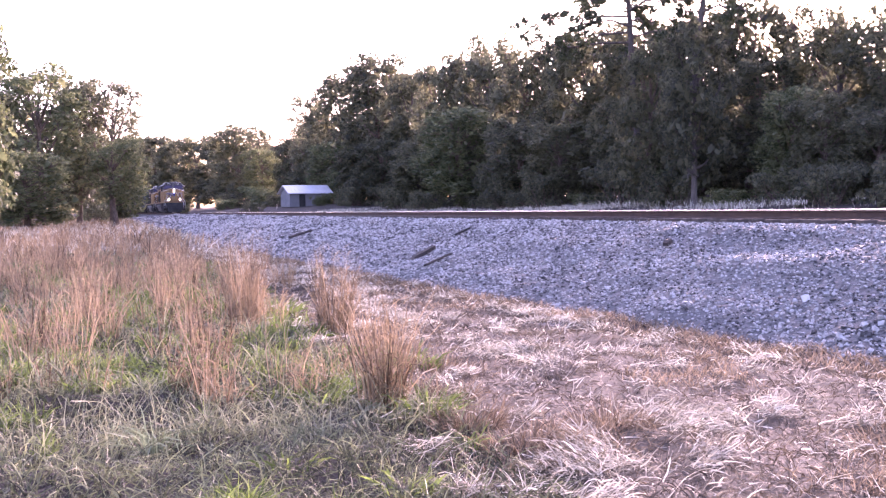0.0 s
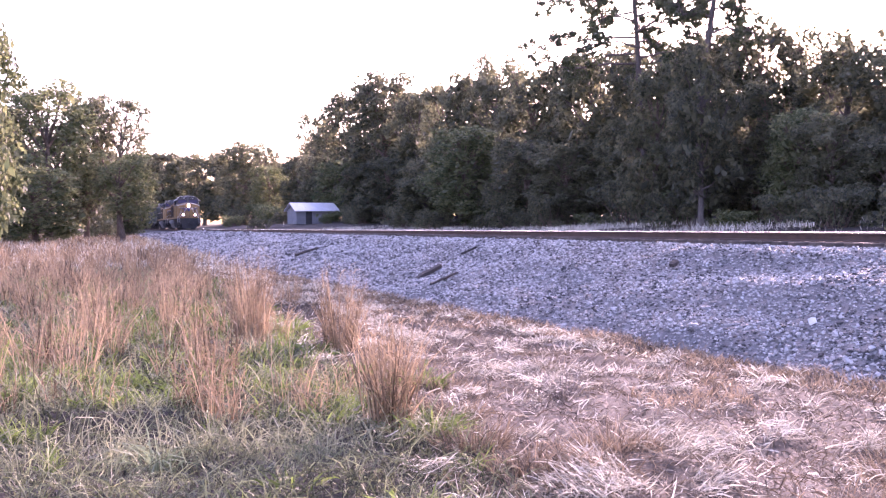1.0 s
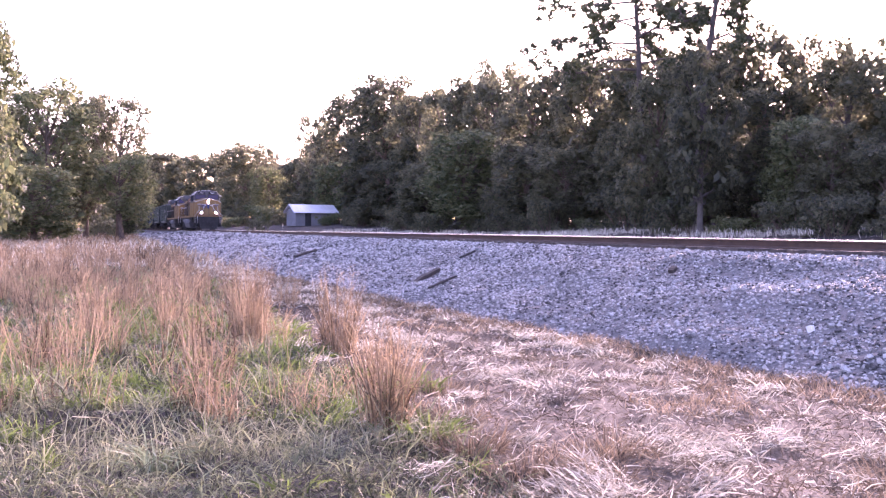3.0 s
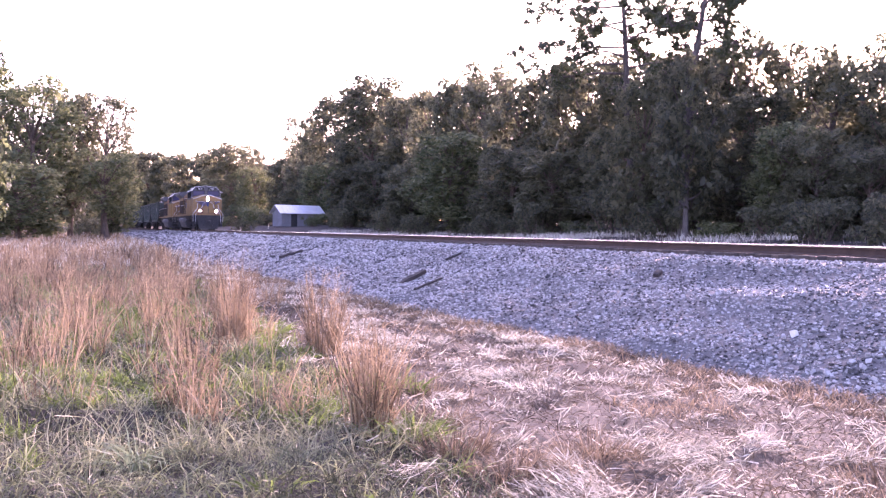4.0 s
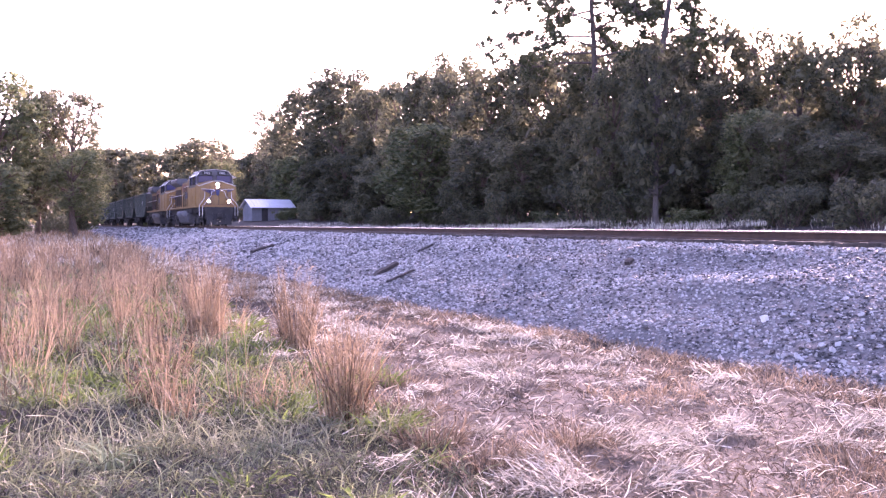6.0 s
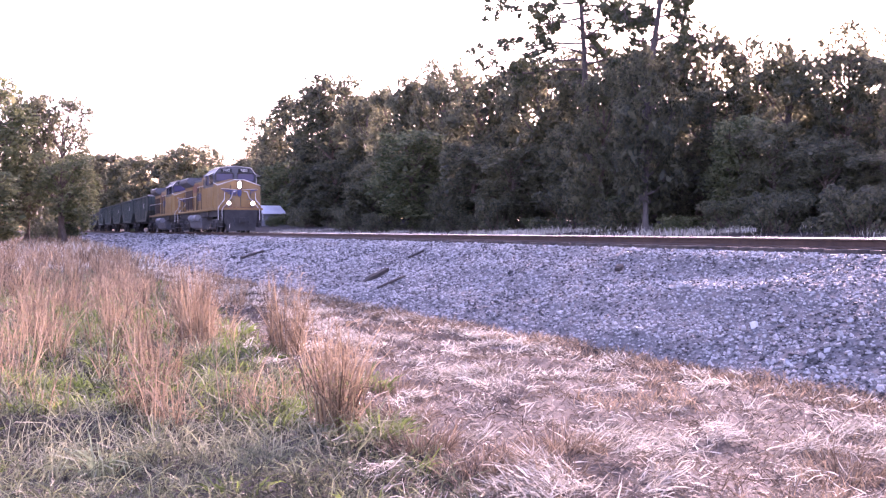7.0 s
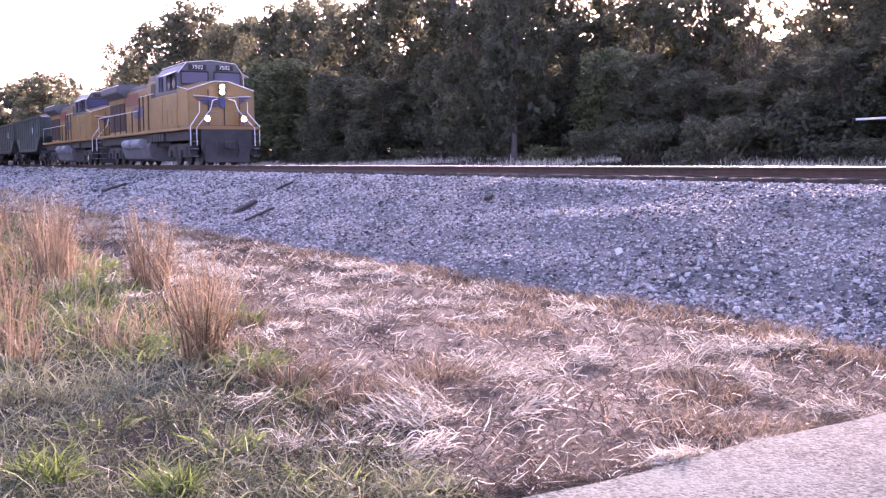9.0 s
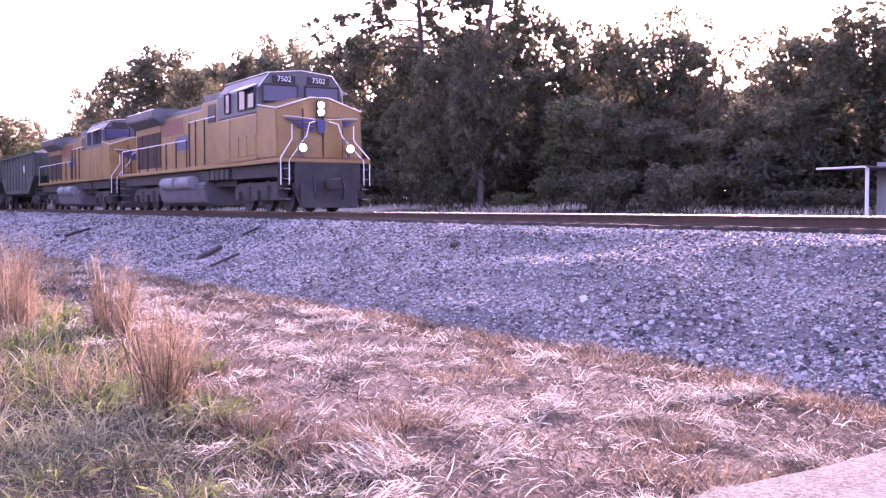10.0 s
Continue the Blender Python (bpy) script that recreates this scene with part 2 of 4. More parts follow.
def rods(paths, r, sides=6):
    bm = bmesh.new()
    for path in paths:
        for a, b in zip(path, path[1:]):
            rod(bm, a, b, r, sides)
    return bm


def prism(bm, outline, axis, lo, hi, bevel=0.0):
    """An outline of (u, v) drawn out along one axis: 'y' takes (x, z), 'x' takes (y, z)."""
    def at(p, w):
        return (p[0], w, p[1]) if axis == "y" else (w, p[0], p[1])
    A = [bm.verts.new(at(p, lo)) for p in outline]
    B = [bm.verts.new(at(p, hi)) for p in outline]
    fs = [bm.faces.new(A), bm.faces.new(B[::-1])]
    k = len(outline)
    for i in range(k):
        fs.append(bm.faces.new((A[i], B[i], B[(i + 1) % k], A[(i + 1) % k])))
    bmesh.ops.recalc_face_normals(bm, faces=fs)
    if bevel:
        es = list({e for f in fs for e in f.edges})
        bmesh.ops.bevel(bm, geom=es, offset=bevel, segments=2, affect="EDGES")
    return bm


def mesh_from(name, verts, faces, mat, smooth=False):
    me = bpy.data.meshes.new(name)
    me.from_pydata(verts, [], faces)
    me.materials.append(mat)
    if smooth:
        for p in me.polygons:
            p.use_smooth = True
    me.update()
    return me


# ---- ground, one sheet to the horizon ----
def spaced(lo, hi, fine_lo, fine_hi, step):
    """Numbers from lo to hi, close within the fine stretch and ever wider outside it."""
    mid = list(np.arange(fine_lo, fine_hi + 1e-6, step))
    out, v, s = [], fine_hi, step
    while v < hi:
        s *= 1.18
        v += s
        out.append(min(v, hi))
    low, v, s = [], fine_lo, step
    while v > lo:
        s *= 1.18
        v -= s
        low.append(max(v, lo))
    return low[::-1] + mid + out


def sheet(name, xs, ys, z, mat):
    verts = [(x, y, z(x, y)) for x in xs for y in ys]
    k = len(ys)
    faces = [(i * k + j, (i + 1) * k + j, (i + 1) * k + j + 1, i * k + j + 1) for i in range(len(xs) - 1) for j in range(k - 1)]
    return mesh_from(name, verts, faces, mat, True)


ground = tagged(new("ground", sheet("ground", spaced(-2500, 2500, -45, 4, 0.5), spaced(-2500, 2500, -6, 20, 0.5),
                                    lambda x, y: ground_z(x, y) - (0.15 if ROAD_W + 0.3 < x < ROAD_E - 0.3 else 0), EARTH)),
                "brown earth with dry matted thatch beside the railway", "ground", kind="structure")


def road_z(y):
    return ramp(y, (-40, 0.45), (0, 0.19), (3, 0.19), (6.5, 0.35), (12.6, 1.66), (15.4, 1.66), (22, 1.15), (60, 2.2))


def road_mesh():
    ys = list(np.arange(-30, 30, 0.4))
    xs = [ROAD_W, ROAD_W + 0.12, -3, -1, 1, ROAD_E - 0.12, ROAD_E]

    def z(x, y):
        edge = 0.05 if x in (xs[0], xs[-1]) else 0.0
        return road_z(y) - edge
    verts = [(x + (0.1 * noise.noise((0, y * 0.8, 3)) if i in (0, 1) else 0), y, z(x, y)) for i, x in enumerate(xs) for y in ys]
    k = len(ys)
    faces = [(i * k + j, (i + 1) * k + j, (i + 1) * k + j + 1, i * k + j + 1) for i in range(len(xs) - 1) for j in range(k - 1)]
    return mesh_from("road", verts, faces, ASPHALT, True)


road = tagged(new("road", road_mesh()), "worn grey asphalt lane with a crumbling edge by the dry grass", "road", kind="structure")

# ---- the railway ----
ballast = tagged(new("ballast_bed", sheet("ballast_bed", spaced(-420, 60, -60, -4.6, 0.25), list(np.arange(6.2, 18.6, 0.2)), ballast_z, GRAVEL)),
                 "bank of grey crushed stone carrying the railway track", "ballast", kind="structure")


def rail_mesh(x0, x1, head):
    """The rail's section along x; head: the bright running surface alone."""
    bm = bmesh.new()
    if head:
        prism(bm, [(-0.036, -0.012), (0.036, -0.012), (0.036, -0.004), (0.028, 0.0), (-0.028, 0.0), (-0.036, -0.004)], "x", x0, x1)
    else:
        prism(bm, [(-0.075, -0.172), (0.075, -0.172), (0.075, -0.16), (0.012, -0.135), (0.012, -0.05), (0.035, -0.04), (0.035, -0.0125),
                   (-0.035, -0.0125), (-0.035, -0.04), (-0.012, -0.05), (-0.012, -0.135), (-0.075, -0.16)], "x", x0, x1)
    return bm


for side in (-0.755, 0.755):
    rail = thing("rail", "steel rail with rusty sides and a bright worn top", "rail", "rails of the track", pose(0, TRACK_Y + side, RAIL_Z))
    part("rail_body", rail_mesh(-420, 60, False), RUST, rail, "rust-brown rail web and foot")
    part("rail_head", rail_mesh(-420, 60, True), STEEL, rail, "shiny worn running surface")


# ---- the train ----
WHEEL_R = 0.53
TRAIN_ROWS = [(t / 10, -163.76 + 12.026 * t / 10 + 0.2383 * (t / 10) ** 2 / 2) for t in range(0, 101, 5)]


def wheelset_meshes():
    bm = bmesh.new()
    for s in (-1, 1):
        y = s * 0.75
        rod(bm, (0, y - 0.065, 0), (0, y + 0.065, 0), WHEEL_R, 28)
        rod(bm, (0, y - s * 0.075 - 0.015, 0), (0, y - s * 0.075 + 0.015, 0), WHEEL_R + 0.028, 28)
        rod(bm, (0, y + s * 0.06, 0), (0, y + s * 0.1, 0), 0.16, 12)
        for k in range(6):
            a = k * math.pi / 3
            rod(bm, (0.3 * math.cos(a), y + s * 0.06, 0.3 * math.sin(a)), (0.3 * math.cos(a), y + s * 0.072, 0.3 * math.sin(a)), 0.05, 8)
    rod(bm, (0, -0.75, 0), (0, 0.75, 0), 0.09, 10)
    return finish("wheelset", bm, DARKGREY)


WHEELSET = wheelset_meshes()


def wheelset(parent, x):
    ob = new("wheelset", WHEELSET)
    ob.parent = parent
    ob.location = (x, 0, WHEEL_R)
    return ob


def bogie(parent, x, axles, spread):
    """A truck: side frames with journal boxes, springs and brake gear; its wheels turn."""
    half = spread * (axles - 1) / 2
    bm = bmesh.new()
    for s in (-1, 1):
        y0, y1 = sorted((s * 0.98, s * 1.14))
        prism(bm, [(-half - 0.55, 0.62), (-half - 0.55, 0.86), (-half - 0.2, 0.98), (half + 0.2, 0.98), (half + 0.55, 0.86), (half + 0.55, 0.62),
                   (half + 0.25, 0.55), (half - 0.35, 0.36), (-half + 0.35, 0.36), (-half - 0.25, 0.55)], "y", y0, y1, 0.02)
    box(bm, -0.4, 0.4, -1.0, 1.0, 0.55, 0.95, 0.03)
    frame_ob = part("truck_frame", bm, DARKGREY, parent)
    frame_ob.location = (x, 0, 0)
    for s in (-1, 1):
        for k in range(axles):
            ax = -half + k * spread
            part("journal_box", boxes((ax - 0.17, ax + 0.17, *sorted((s * 1.1, s * 1.27)), WHEEL_R - 0.15, WHEEL_R + 0.17), bevel=0.03), DARKGREY, frame_ob, "dusty dark journal box")
            if k < axles - 1:
                part("spring", rods([[(ax + spread / 2, s * 1.13, 0.42), (ax + spread / 2, s * 1.13, 0.86)]], 0.12, 12), DARKGREY, frame_ob)
    for k in range(axles):
        wheelset(parent, x - half + k * spread)


def letters(text, size, mat, parent, m, label=""):
    """Raised characters in the built-in font, turned into a mesh."""
    cu = bpy.data.curves.new("number", "FONT")
    cu.body, cu.size, cu.extrude, cu.align_x, cu.align_y = text, size, 0.004, "CENTER", "CENTER"
    tmp = bpy.data.objects.new("number", cu)
    scene.collection.objects.link(tmp)
    me = bpy.data.meshes.new_from_object(tmp.evaluated_get(bpy.context.evaluated_depsgraph_get()))
    bpy.data.objects.remove(tmp)
    me.materials.clear()
    me.materials.append(mat)
    ob = new("road_number", me)
    ob.parent = parent
    ob.matrix_basis = m
    return tagged(ob, label) if label else ob


FACE = Matrix(((0, 0, 1, 0), (1, 0, 0, 0), (0, 1, 0, 0), (0, 0, 0, 1)))   # text that faces +x


def locomotive(label):
    """A six-axle road diesel, nose towards +x, x 0 at the nose, z 0 on the rail."""
    L = thing("locomotive", label, "locomotive", "locomotives of the train")
    # deck and underframe
    part("deck", boxes((-20.3, 0.5, -1.53, 1.53, 1.56, 1.70), bevel=0.02), YELLOW, L, "yellow walkway edge")
    part("underframe", boxes((-20.1, 0.3, -1.3, 1.3, 1.12, 1.56), (-15.9, -5.2, -1.0, 1.0, 0.9, 1.2), bevel=0.03), DARKGREY, L)
    bm = bmesh.new()
    prism(bm, [(-0.95, 0.3), (0.95, 0.3), (1.14, 0.7), (1.14, 1.56), (-1.14, 1.56), (-1.14, 0.7)], "x", 0.48, 0.56, 0.02)
    prism(bm, [(-0.2, 0.9), (0.6, 0.12), (0.74, 0.12), (0.62, 0.9)], "y", -0.98, 0.98, 0.02)
    part("pilot", bm, DARKGREY, L, "sooty grey pilot plate and plough")
    part("coupler", boxes((0.5, 1.0, -0.12, 0.12, 0.76, 1.0), (0.9, 1.2, -0.18, 0.18, 0.7, 1.04), bevel=0.04), DARKGREY, L)
    part("rear_coupler", boxes((-21.1, -20.2, -0.14, 0.14, 0.72, 1.02), bevel=0.04), RUST, L)
    # fuel tank, air reservoirs
    bm = bmesh.new()
    prism(bm, [(-1.5, 0.95), (-1.35, 0.35), (-1.0, 0.2), (1.0, 0.2), (1.35, 0.35), (1.5, 0.95), (1.3, 1.15), (-1.3, 1.15)], "x", -13.7, -7.6, 0.05)
    # paler than the trucks: light falling on the tank is put into its grey
    part("fuel_tank", bm, GREY, L, "grey fuel tank in a lit, paler tone")
    for x0, x1 in ((-10.6, -8.7), (-12.7, -10.9)):
        bm = rod(bmesh.new(), (x0, -1.5, 1.1), (x1, -1.5, 1.1), 0.25, 20)
        for x in (x0 + 0.25, x1 - 0.25):
            rod(bm, (x - 0.04, -1.5, 1.1), (x + 0.04, -1.5, 1.1), 0.265, 20)
        part("air_reservoir", bm, SIDING, L, "pale cylinder on the tank's side")
    # nose: sides, peaked front with slanted top
    bm = bmesh.new()
    front = [(-1.5, 1.7), (1.5, 1.7), (1.5, 3.27), (0.32, 3.66), (-0.32, 3.66), (-1.5, 3.27)]
    back = [(-1.52, 1.7), (1.52, 1.7), (1.52, 3.5), (0.4, 3.8), (-0.4, 3.8), (-1.52, 3.5)]
    A = [bm.verts.new((0.0 - (0.12 if z > 3 else 0), y, z)) for y, z in front]
    C = [bm.verts.new((-1.75, y, z)) for y, z in back]
    bm.faces.new(A)
    bm.faces.new(C[::-1])
    for i in range(6):
        bm.faces.new((A[i], C[i], C[(i + 1) % 6], A[(i + 1) % 6]))
    bmesh.ops.recalc_face_normals(bm, faces=bm.faces)
    bmesh.ops.bevel(bm, geom=list(bm.edges), offset=0.05, segments=2, affect="EDGES")
    nose = part("nose", bm, YELLOW, L, "yellow short hood with a peaked top")
    trim = [[(0.0 - 0.1, y, z + 0.02) for y, z in ((-1.5, 3.27), (-0.32, 3.66), (0.32, 3.66), (1.5, 3.27))], [(-0.1, -1.5, 3.29), (-1.7, -1.52, 3.52)]]
    part("nose_edge", rods(trim, 0.022), WHITE, nose, "white line along the nose's edge")
    part("nose_door", boxes((-0.03, 0.035, 0.1, 0.75, 1.75, 3.02), bevel=0.015), YELLOW, nose, "yellow nose door with dark gaps")
    part("nose_door_seal", boxes((-0.03, 0.02, 0.07, 0.78, 1.73, 3.05), bevel=0.004), BLACK, nose)
    part("nose_seam", boxes((-0.03, 0.018, -0.64, -0.6, 1.75, 3.3), bevel=0.004), BLACK, nose)
    for s in (-1, 1):
        for k in range(4):
            u0, u1, z = 0.16 + 0.03 * k, 1.28 - 0.2 * k, 2.96 - 0.115 * k
            bm = bmesh.new()
            prism(bm, [(s * u0, z - 0.07), (s * u0, z - 0.005), (s * (u1 - 0.25), z + 0.01), (s * u1, z + 0.02), (s * (u1 - 0.12), z - 0.035), (s * (u1 - 0.4), z - 0.055)], "x", -0.03, 0.03)
            part("wing_stripe", bm, BLUE, nose, "blue emblem feather")
        part("wing_edge", rods([[(0.03, s * 0.2, 2.97), (0.03, s * 0.95, 3.03), (0.03, s * 1.3, 3.04)]], 0.012), WHITE, nose, "pale outline of the wing emblem")
    bm = bmesh.new()
    prism(bm, [(0.0, 2.48), (0.13, 2.6), (0.15, 2.9), (0.1, 2.97), (-0.1, 2.97), (-0.15, 2.9), (-0.13, 2.6)], "x", -0.03, 0.045, 0.006)
    part("emblem", bm, BLUE, nose, "blue shield-shaped plate")
    part("sill_stripe", boxes((0.4, 0.52, -1.45, 1.45, 1.70, 1.73), bevel=0.01), RED, L, "thin red stripe on the deck's edge")
    # lamps
    hl = part("headlight", boxes((-0.08, 0.035, -0.14, 0.14, 3.04, 3.58), bevel=0.04), DARKGREY, nose)
    for z in (3.2, 3.43):
        part("headlight_lens", rod(bmesh.new(), (0.03, 0, z), (0.06, 0, z), 0.1, 18), LAMP, hl, "lit headlight")
    for s in (-1, 1):
        d = part("ditch_light", rod(bmesh.new(), (0.3, s * 0.82, 2.02), (0.49, s * 0.82, 2.02), 0.145, 16), YELLOW, L)
        part("ditch_light_lens", rod(bmesh.new(), (0.485, s * 0.82, 2.02), (0.5, s * 0.82, 2.02), 0.108, 16), LAMP, d, "lit ditch light")
        part("ditch_light_stand", boxes((0.32, 0.4, s * 0.82 - 0.05, s * 0.82 + 0.05, 1.7, 1.92), bevel=0.01), GREY, L)
    # cab: yellow below, grey above, sloping front roof
    part("cab_side", boxes((-5.9, -1.7, -1.55, 1.55, 1.7, 3.25), bevel=0.04), YELLOW, L, "yellow lower cab with door panels")
    bm = bmesh.new()
    prof = [(-1.5, 3.25), (1.5, 3.25), (1.47, 4.16), (1.12, 4.58), (0.0, 4.7), (-1.12, 4.58), (-1.47, 4.16)]
    prism(bm, prof, "x", -5.9, -1.62, 0.05)
    cab = part("cab", bm, GREY, L, "grey upper cab with a rounded roof")
    # white rods stand in for sunlight caught on the roof's edge
    part("roof_edge", rods([[(-1.6, y, z) for y, z in ((-1.5, 4.12), (-1.13, 4.6), (0, 4.72), (1.13, 4.6), (1.5, 4.12), (1.52, 3.5))],
                            [(-1.62, -1.14, 4.61), (-5.9, -1.14, 4.61)]], 0.016), WHITE, cab, "roof edge line with sunlight put in as white")
    for y0, y1 in ((-1.36, -0.14), (0.14, 1.36)):
        w = part("windshield", boxes((-1.64, -1.575, y0, y1, 3.64, 4.2), bevel=0.02), GLASS, cab, "dark windshield coloured in reflected-sky blue")
        part("windshield_frame", rods([[(-1.57, y0, 3.64), (-1.57, y1, 3.64), (-1.57, y1, 4.2), (-1.57, y0, 4.2), (-1.57, y0, 3.64)]], 0.03), BLACK, w)
    for y in (-0.62, 0.62):
        nb = part("number_board", boxes((-1.66, -1.565, y - 0.4, y + 0.4, 4.28, 4.52), bevel=0.015), BLACK, cab, "black number board")
        letters("7502", 0.25, WHITE, nb, Matrix.Translation((-1.553, y, 4.395)) @ FACE, "white painted number 7502")
    for s in (-1, 1):
        y0, y1 = sorted((s * 1.42, s * 1.53))
        for x0, x1 in ((-2.65, -1.95), (-3.5, -2.8), (-4.9, -4.4)):
            w = part("side_window", boxes((x0, x1, y0, y1, 3.45, 4.12), bevel=0.02), GLASS, cab, "dark cab side window")
            part("window_frame", rods([[(x0, s * 1.54, 3.45), (x1, s * 1.54, 3.45), (x1, s * 1.54, 4.12), (x0, s * 1.54, 4.12), (x0, s * 1.54, 3.45)]], 0.025), BLACK, w)
        bm = bmesh.new()
        prism(bm, [(s * 1.48, 4.2), (s * 1.86, 4.04), (s * 1.86, 4.07), (s * 1.48, 4.24)], "x", -3.4, -1.9)
        part("sunshade", bm, WHITE, cab, "pale awning over the cab window")
        y0, y1 = sorted((s * 1.5, s * 1.575))
        part("cab_door", boxes((-4.95, -4.3, y0, y1, 1.8, 3.2), bevel=0.02), YELLOW, L, "yellow cab door with a worn edge")
        for k in range(3):
            part("access_panel", boxes((-4.1 + 0.8 * k, -3.4 + 0.8 * k, y0, y1, 1.85, 2.55), bevel=0.02), YELLOW, L)
    # long hood: control cabinet, engine hood, radiator with overhanging wings
    part("control_hood", boxes((-8.3, -5.85, -1.3, 1.3, 1.7, 4.12), bevel=0.05), YELLOW, L, "yellow cabinet behind the cab")
    part("control_hood_roof", boxes((-8.3, -5.85, -1.2, 1.2, 4.1, 4.4), bevel=0.04), GREY, L)
    for s in (-1, 1):
        y0, y1 = sorted((s * 1.25, s * 1.32))
        part("intake_grille", boxes((-7.5, -6.6, y0, y1, 3.3, 3.98), bevel=0.02), BLACK, L, "black intake grille")
    part("engine_hood", boxes((-15.2, -8.25, -0.95, 0.95, 1.7, 4.0), bevel=0.06), YELLOW, L, "long yellow engine hood")
    part("engine_hood_roof", boxes((-15.2, -8.25, -0.85, 0.85, 3.97, 4.2), bevel=0.05), GREY, L)
    for k in range(8):
        for s in (-1, 1):
            y0, y1 = sorted((s * 0.93, s * 0.965))
            part("hood_door", boxes((-15.0 + 0.85 * k, -14.22 + 0.85 * k, y0, y1, 1.8, 3.75), bevel=0.012), YELLOW, L)
    part("exhaust_stack", boxes((-10.6, -9.6, -0.4, 0.4, 4.15, 4.42), bevel=0.04), DARKGREY, L)
    part("radiator_cab", boxes((-19.3, -15.1, -1.0, 1.0, 1.7, 3.9), bevel=0.05), YELLOW, L, "yellow radiator compartment")
    bm = bmesh.new()
    prism(bm, [(-1.0, 3.72), (1.0, 3.72), (1.5, 4.06), (1.5, 4.34), (1.3, 4.46), (-1.3, 4.46), (-1.5, 4.34), (-1.5, 4.06)], "x", -19.2, -14.6, 0.04)
    rad = part("radiator", bm, GREY, L, "grey winged radiator housing")
    # same white line on the radiator housing, its sunlit edge painted in
    part("radiator_edge", rods([[(-14.6, -1.42, 4.41), (-19.2, -1.42, 4.41)]], 0.022), WHITE, rad)
    for s in (-1, 1):
        y0, y1 = sorted((s * 0.98, s * 1.03))
        for k in range(4):
            part("radiator_screen", boxes((-19.0 + 1.0 * k, -18.1 + 1.0 * k, y0, y1, 1.9, 3.45), bevel=0.015), RUST, L, "dark brown intake screen")
        part("emblem_panel", boxes((-15.0, -11.8, *sorted((s * 0.964, s * 0.973)), 3.2, 3.85), bevel=0.002), RED, L, "faded red emblem panel")
        part("flag_panel", boxes((-12.9, -11.0, *sorted((s * 0.964, s * 0.975)), 2.5, 3.1), bevel=0.002), BLUE, L, "faded blue emblem panel")
        # trucks' brake gear, steps and rails on each side
        yr = s * 1.5
        part("handrail", rods([[(-9.6, yr, 2.78), (-19.9, yr, 2.78), (-19.9, yr, 1.7)]], 0.021), WHITE, L, "pale handrail")
        for k in range(8):
            x = -9.6 - 1.45 * k
            part("stanchion", rods([[(x, yr, 1.7), (x, yr, 2.78)]], 0.028), BLACK, L)
        part("cab_handrail", rods([[(-6.0, yr * 1.03, 3.45), (-9.3, yr * 1.0, 3.45)]], 0.02), WHITE, L, "pale grab rail")
        for x in (-7.3, -8.4, -9.2):
            part("grab_iron", rods([[(x, yr * 1.01, 1.72), (x, yr * 1.01, 3.45)]], 0.03), DARKGREY, L)
        part("corner_rail", rods([[(0.42, s * 1.55, 0.85), (0.42, s * 1.55, 1.7), (0.2, s * 1.08, 2.3), (0.2, s * 1.08, 2.78)],
                                  [(0.5, s * 1.3, 0.85), (0.5, s * 1.3, 1.62), (0.3, s * 0.62, 2.42), (0.25, s * 0.5, 2.82), (0.1, s * 0.25, 2.9)]], 0.019),
             WHITE, L, "white front handrail")
        st = part("steps", boxes(*[(0.1, 0.48, *sorted((s * 1.2, s * 1.5)), 0.38 + 0.32 * k, 0.42 + 0.32 * k) for k in range(4)],
                                 (0.06, 0.1, *sorted((s * 1.18, s * 1.52)), 0.35, 1.56), bevel=0.006), DARKGREY, L, "sooty front steps")
        for k in range(4):
            part("step_edge", boxes((0.475, 0.495, *sorted((s * 1.24, s * 1.46)), 0.385 + 0.32 * k, 0.41 + 0.32 * k), bevel=0.004), SIDING, st, "pale front edge of the step")
        for k in range(4):
            part("rear_step", boxes((-20.3, -19.9, *sorted((s * 1.12, s * 1.5)), 0.38 + 0.32 * k, 0.42 + 0.32 * k), bevel=0.006), GREY, L)
        for k in range(5):
            part("equipment_box", boxes((-7.3 + 0.55 * k - 0.22, -7.3 + 0.55 * k + 0.2, *sorted((s * 1.25, s * 1.42)), 1.14, 1.5), bevel=0.02), DARKGREY, L)
    for s in (-1, 1):
        part("front_handrail", rods([[(0.45, s * 0.95, 1.7), (0.45, s * 0.95, 2.3), (0.45, s * 0.4, 2.3)]], 0.014), GREY, L)
    for s in (-1, 1):
        part("air_hose", rods([[(0.58, s * 0.5, 1.1), (0.75, s * 0.5, 0.6), (0.8, s * 0.42, 0.4)]], 0.03), BLACK, L)
    part("roof_horn", rods([[(-4.0, 0.3, 4.76), (-3.5, 0.3, 4.8)], [(-4.0, 0.45, 4.76), (-3.55, 0.45, 4.8)], [(-3.9, 0.38, 4.6), (-3.9, 0.38, 4.79)]], 0.05), GREY, cab)
    bogie(L, -2.6, 3, 1.85)
    bogie(L, -16.6, 3, 1.85)
    return L


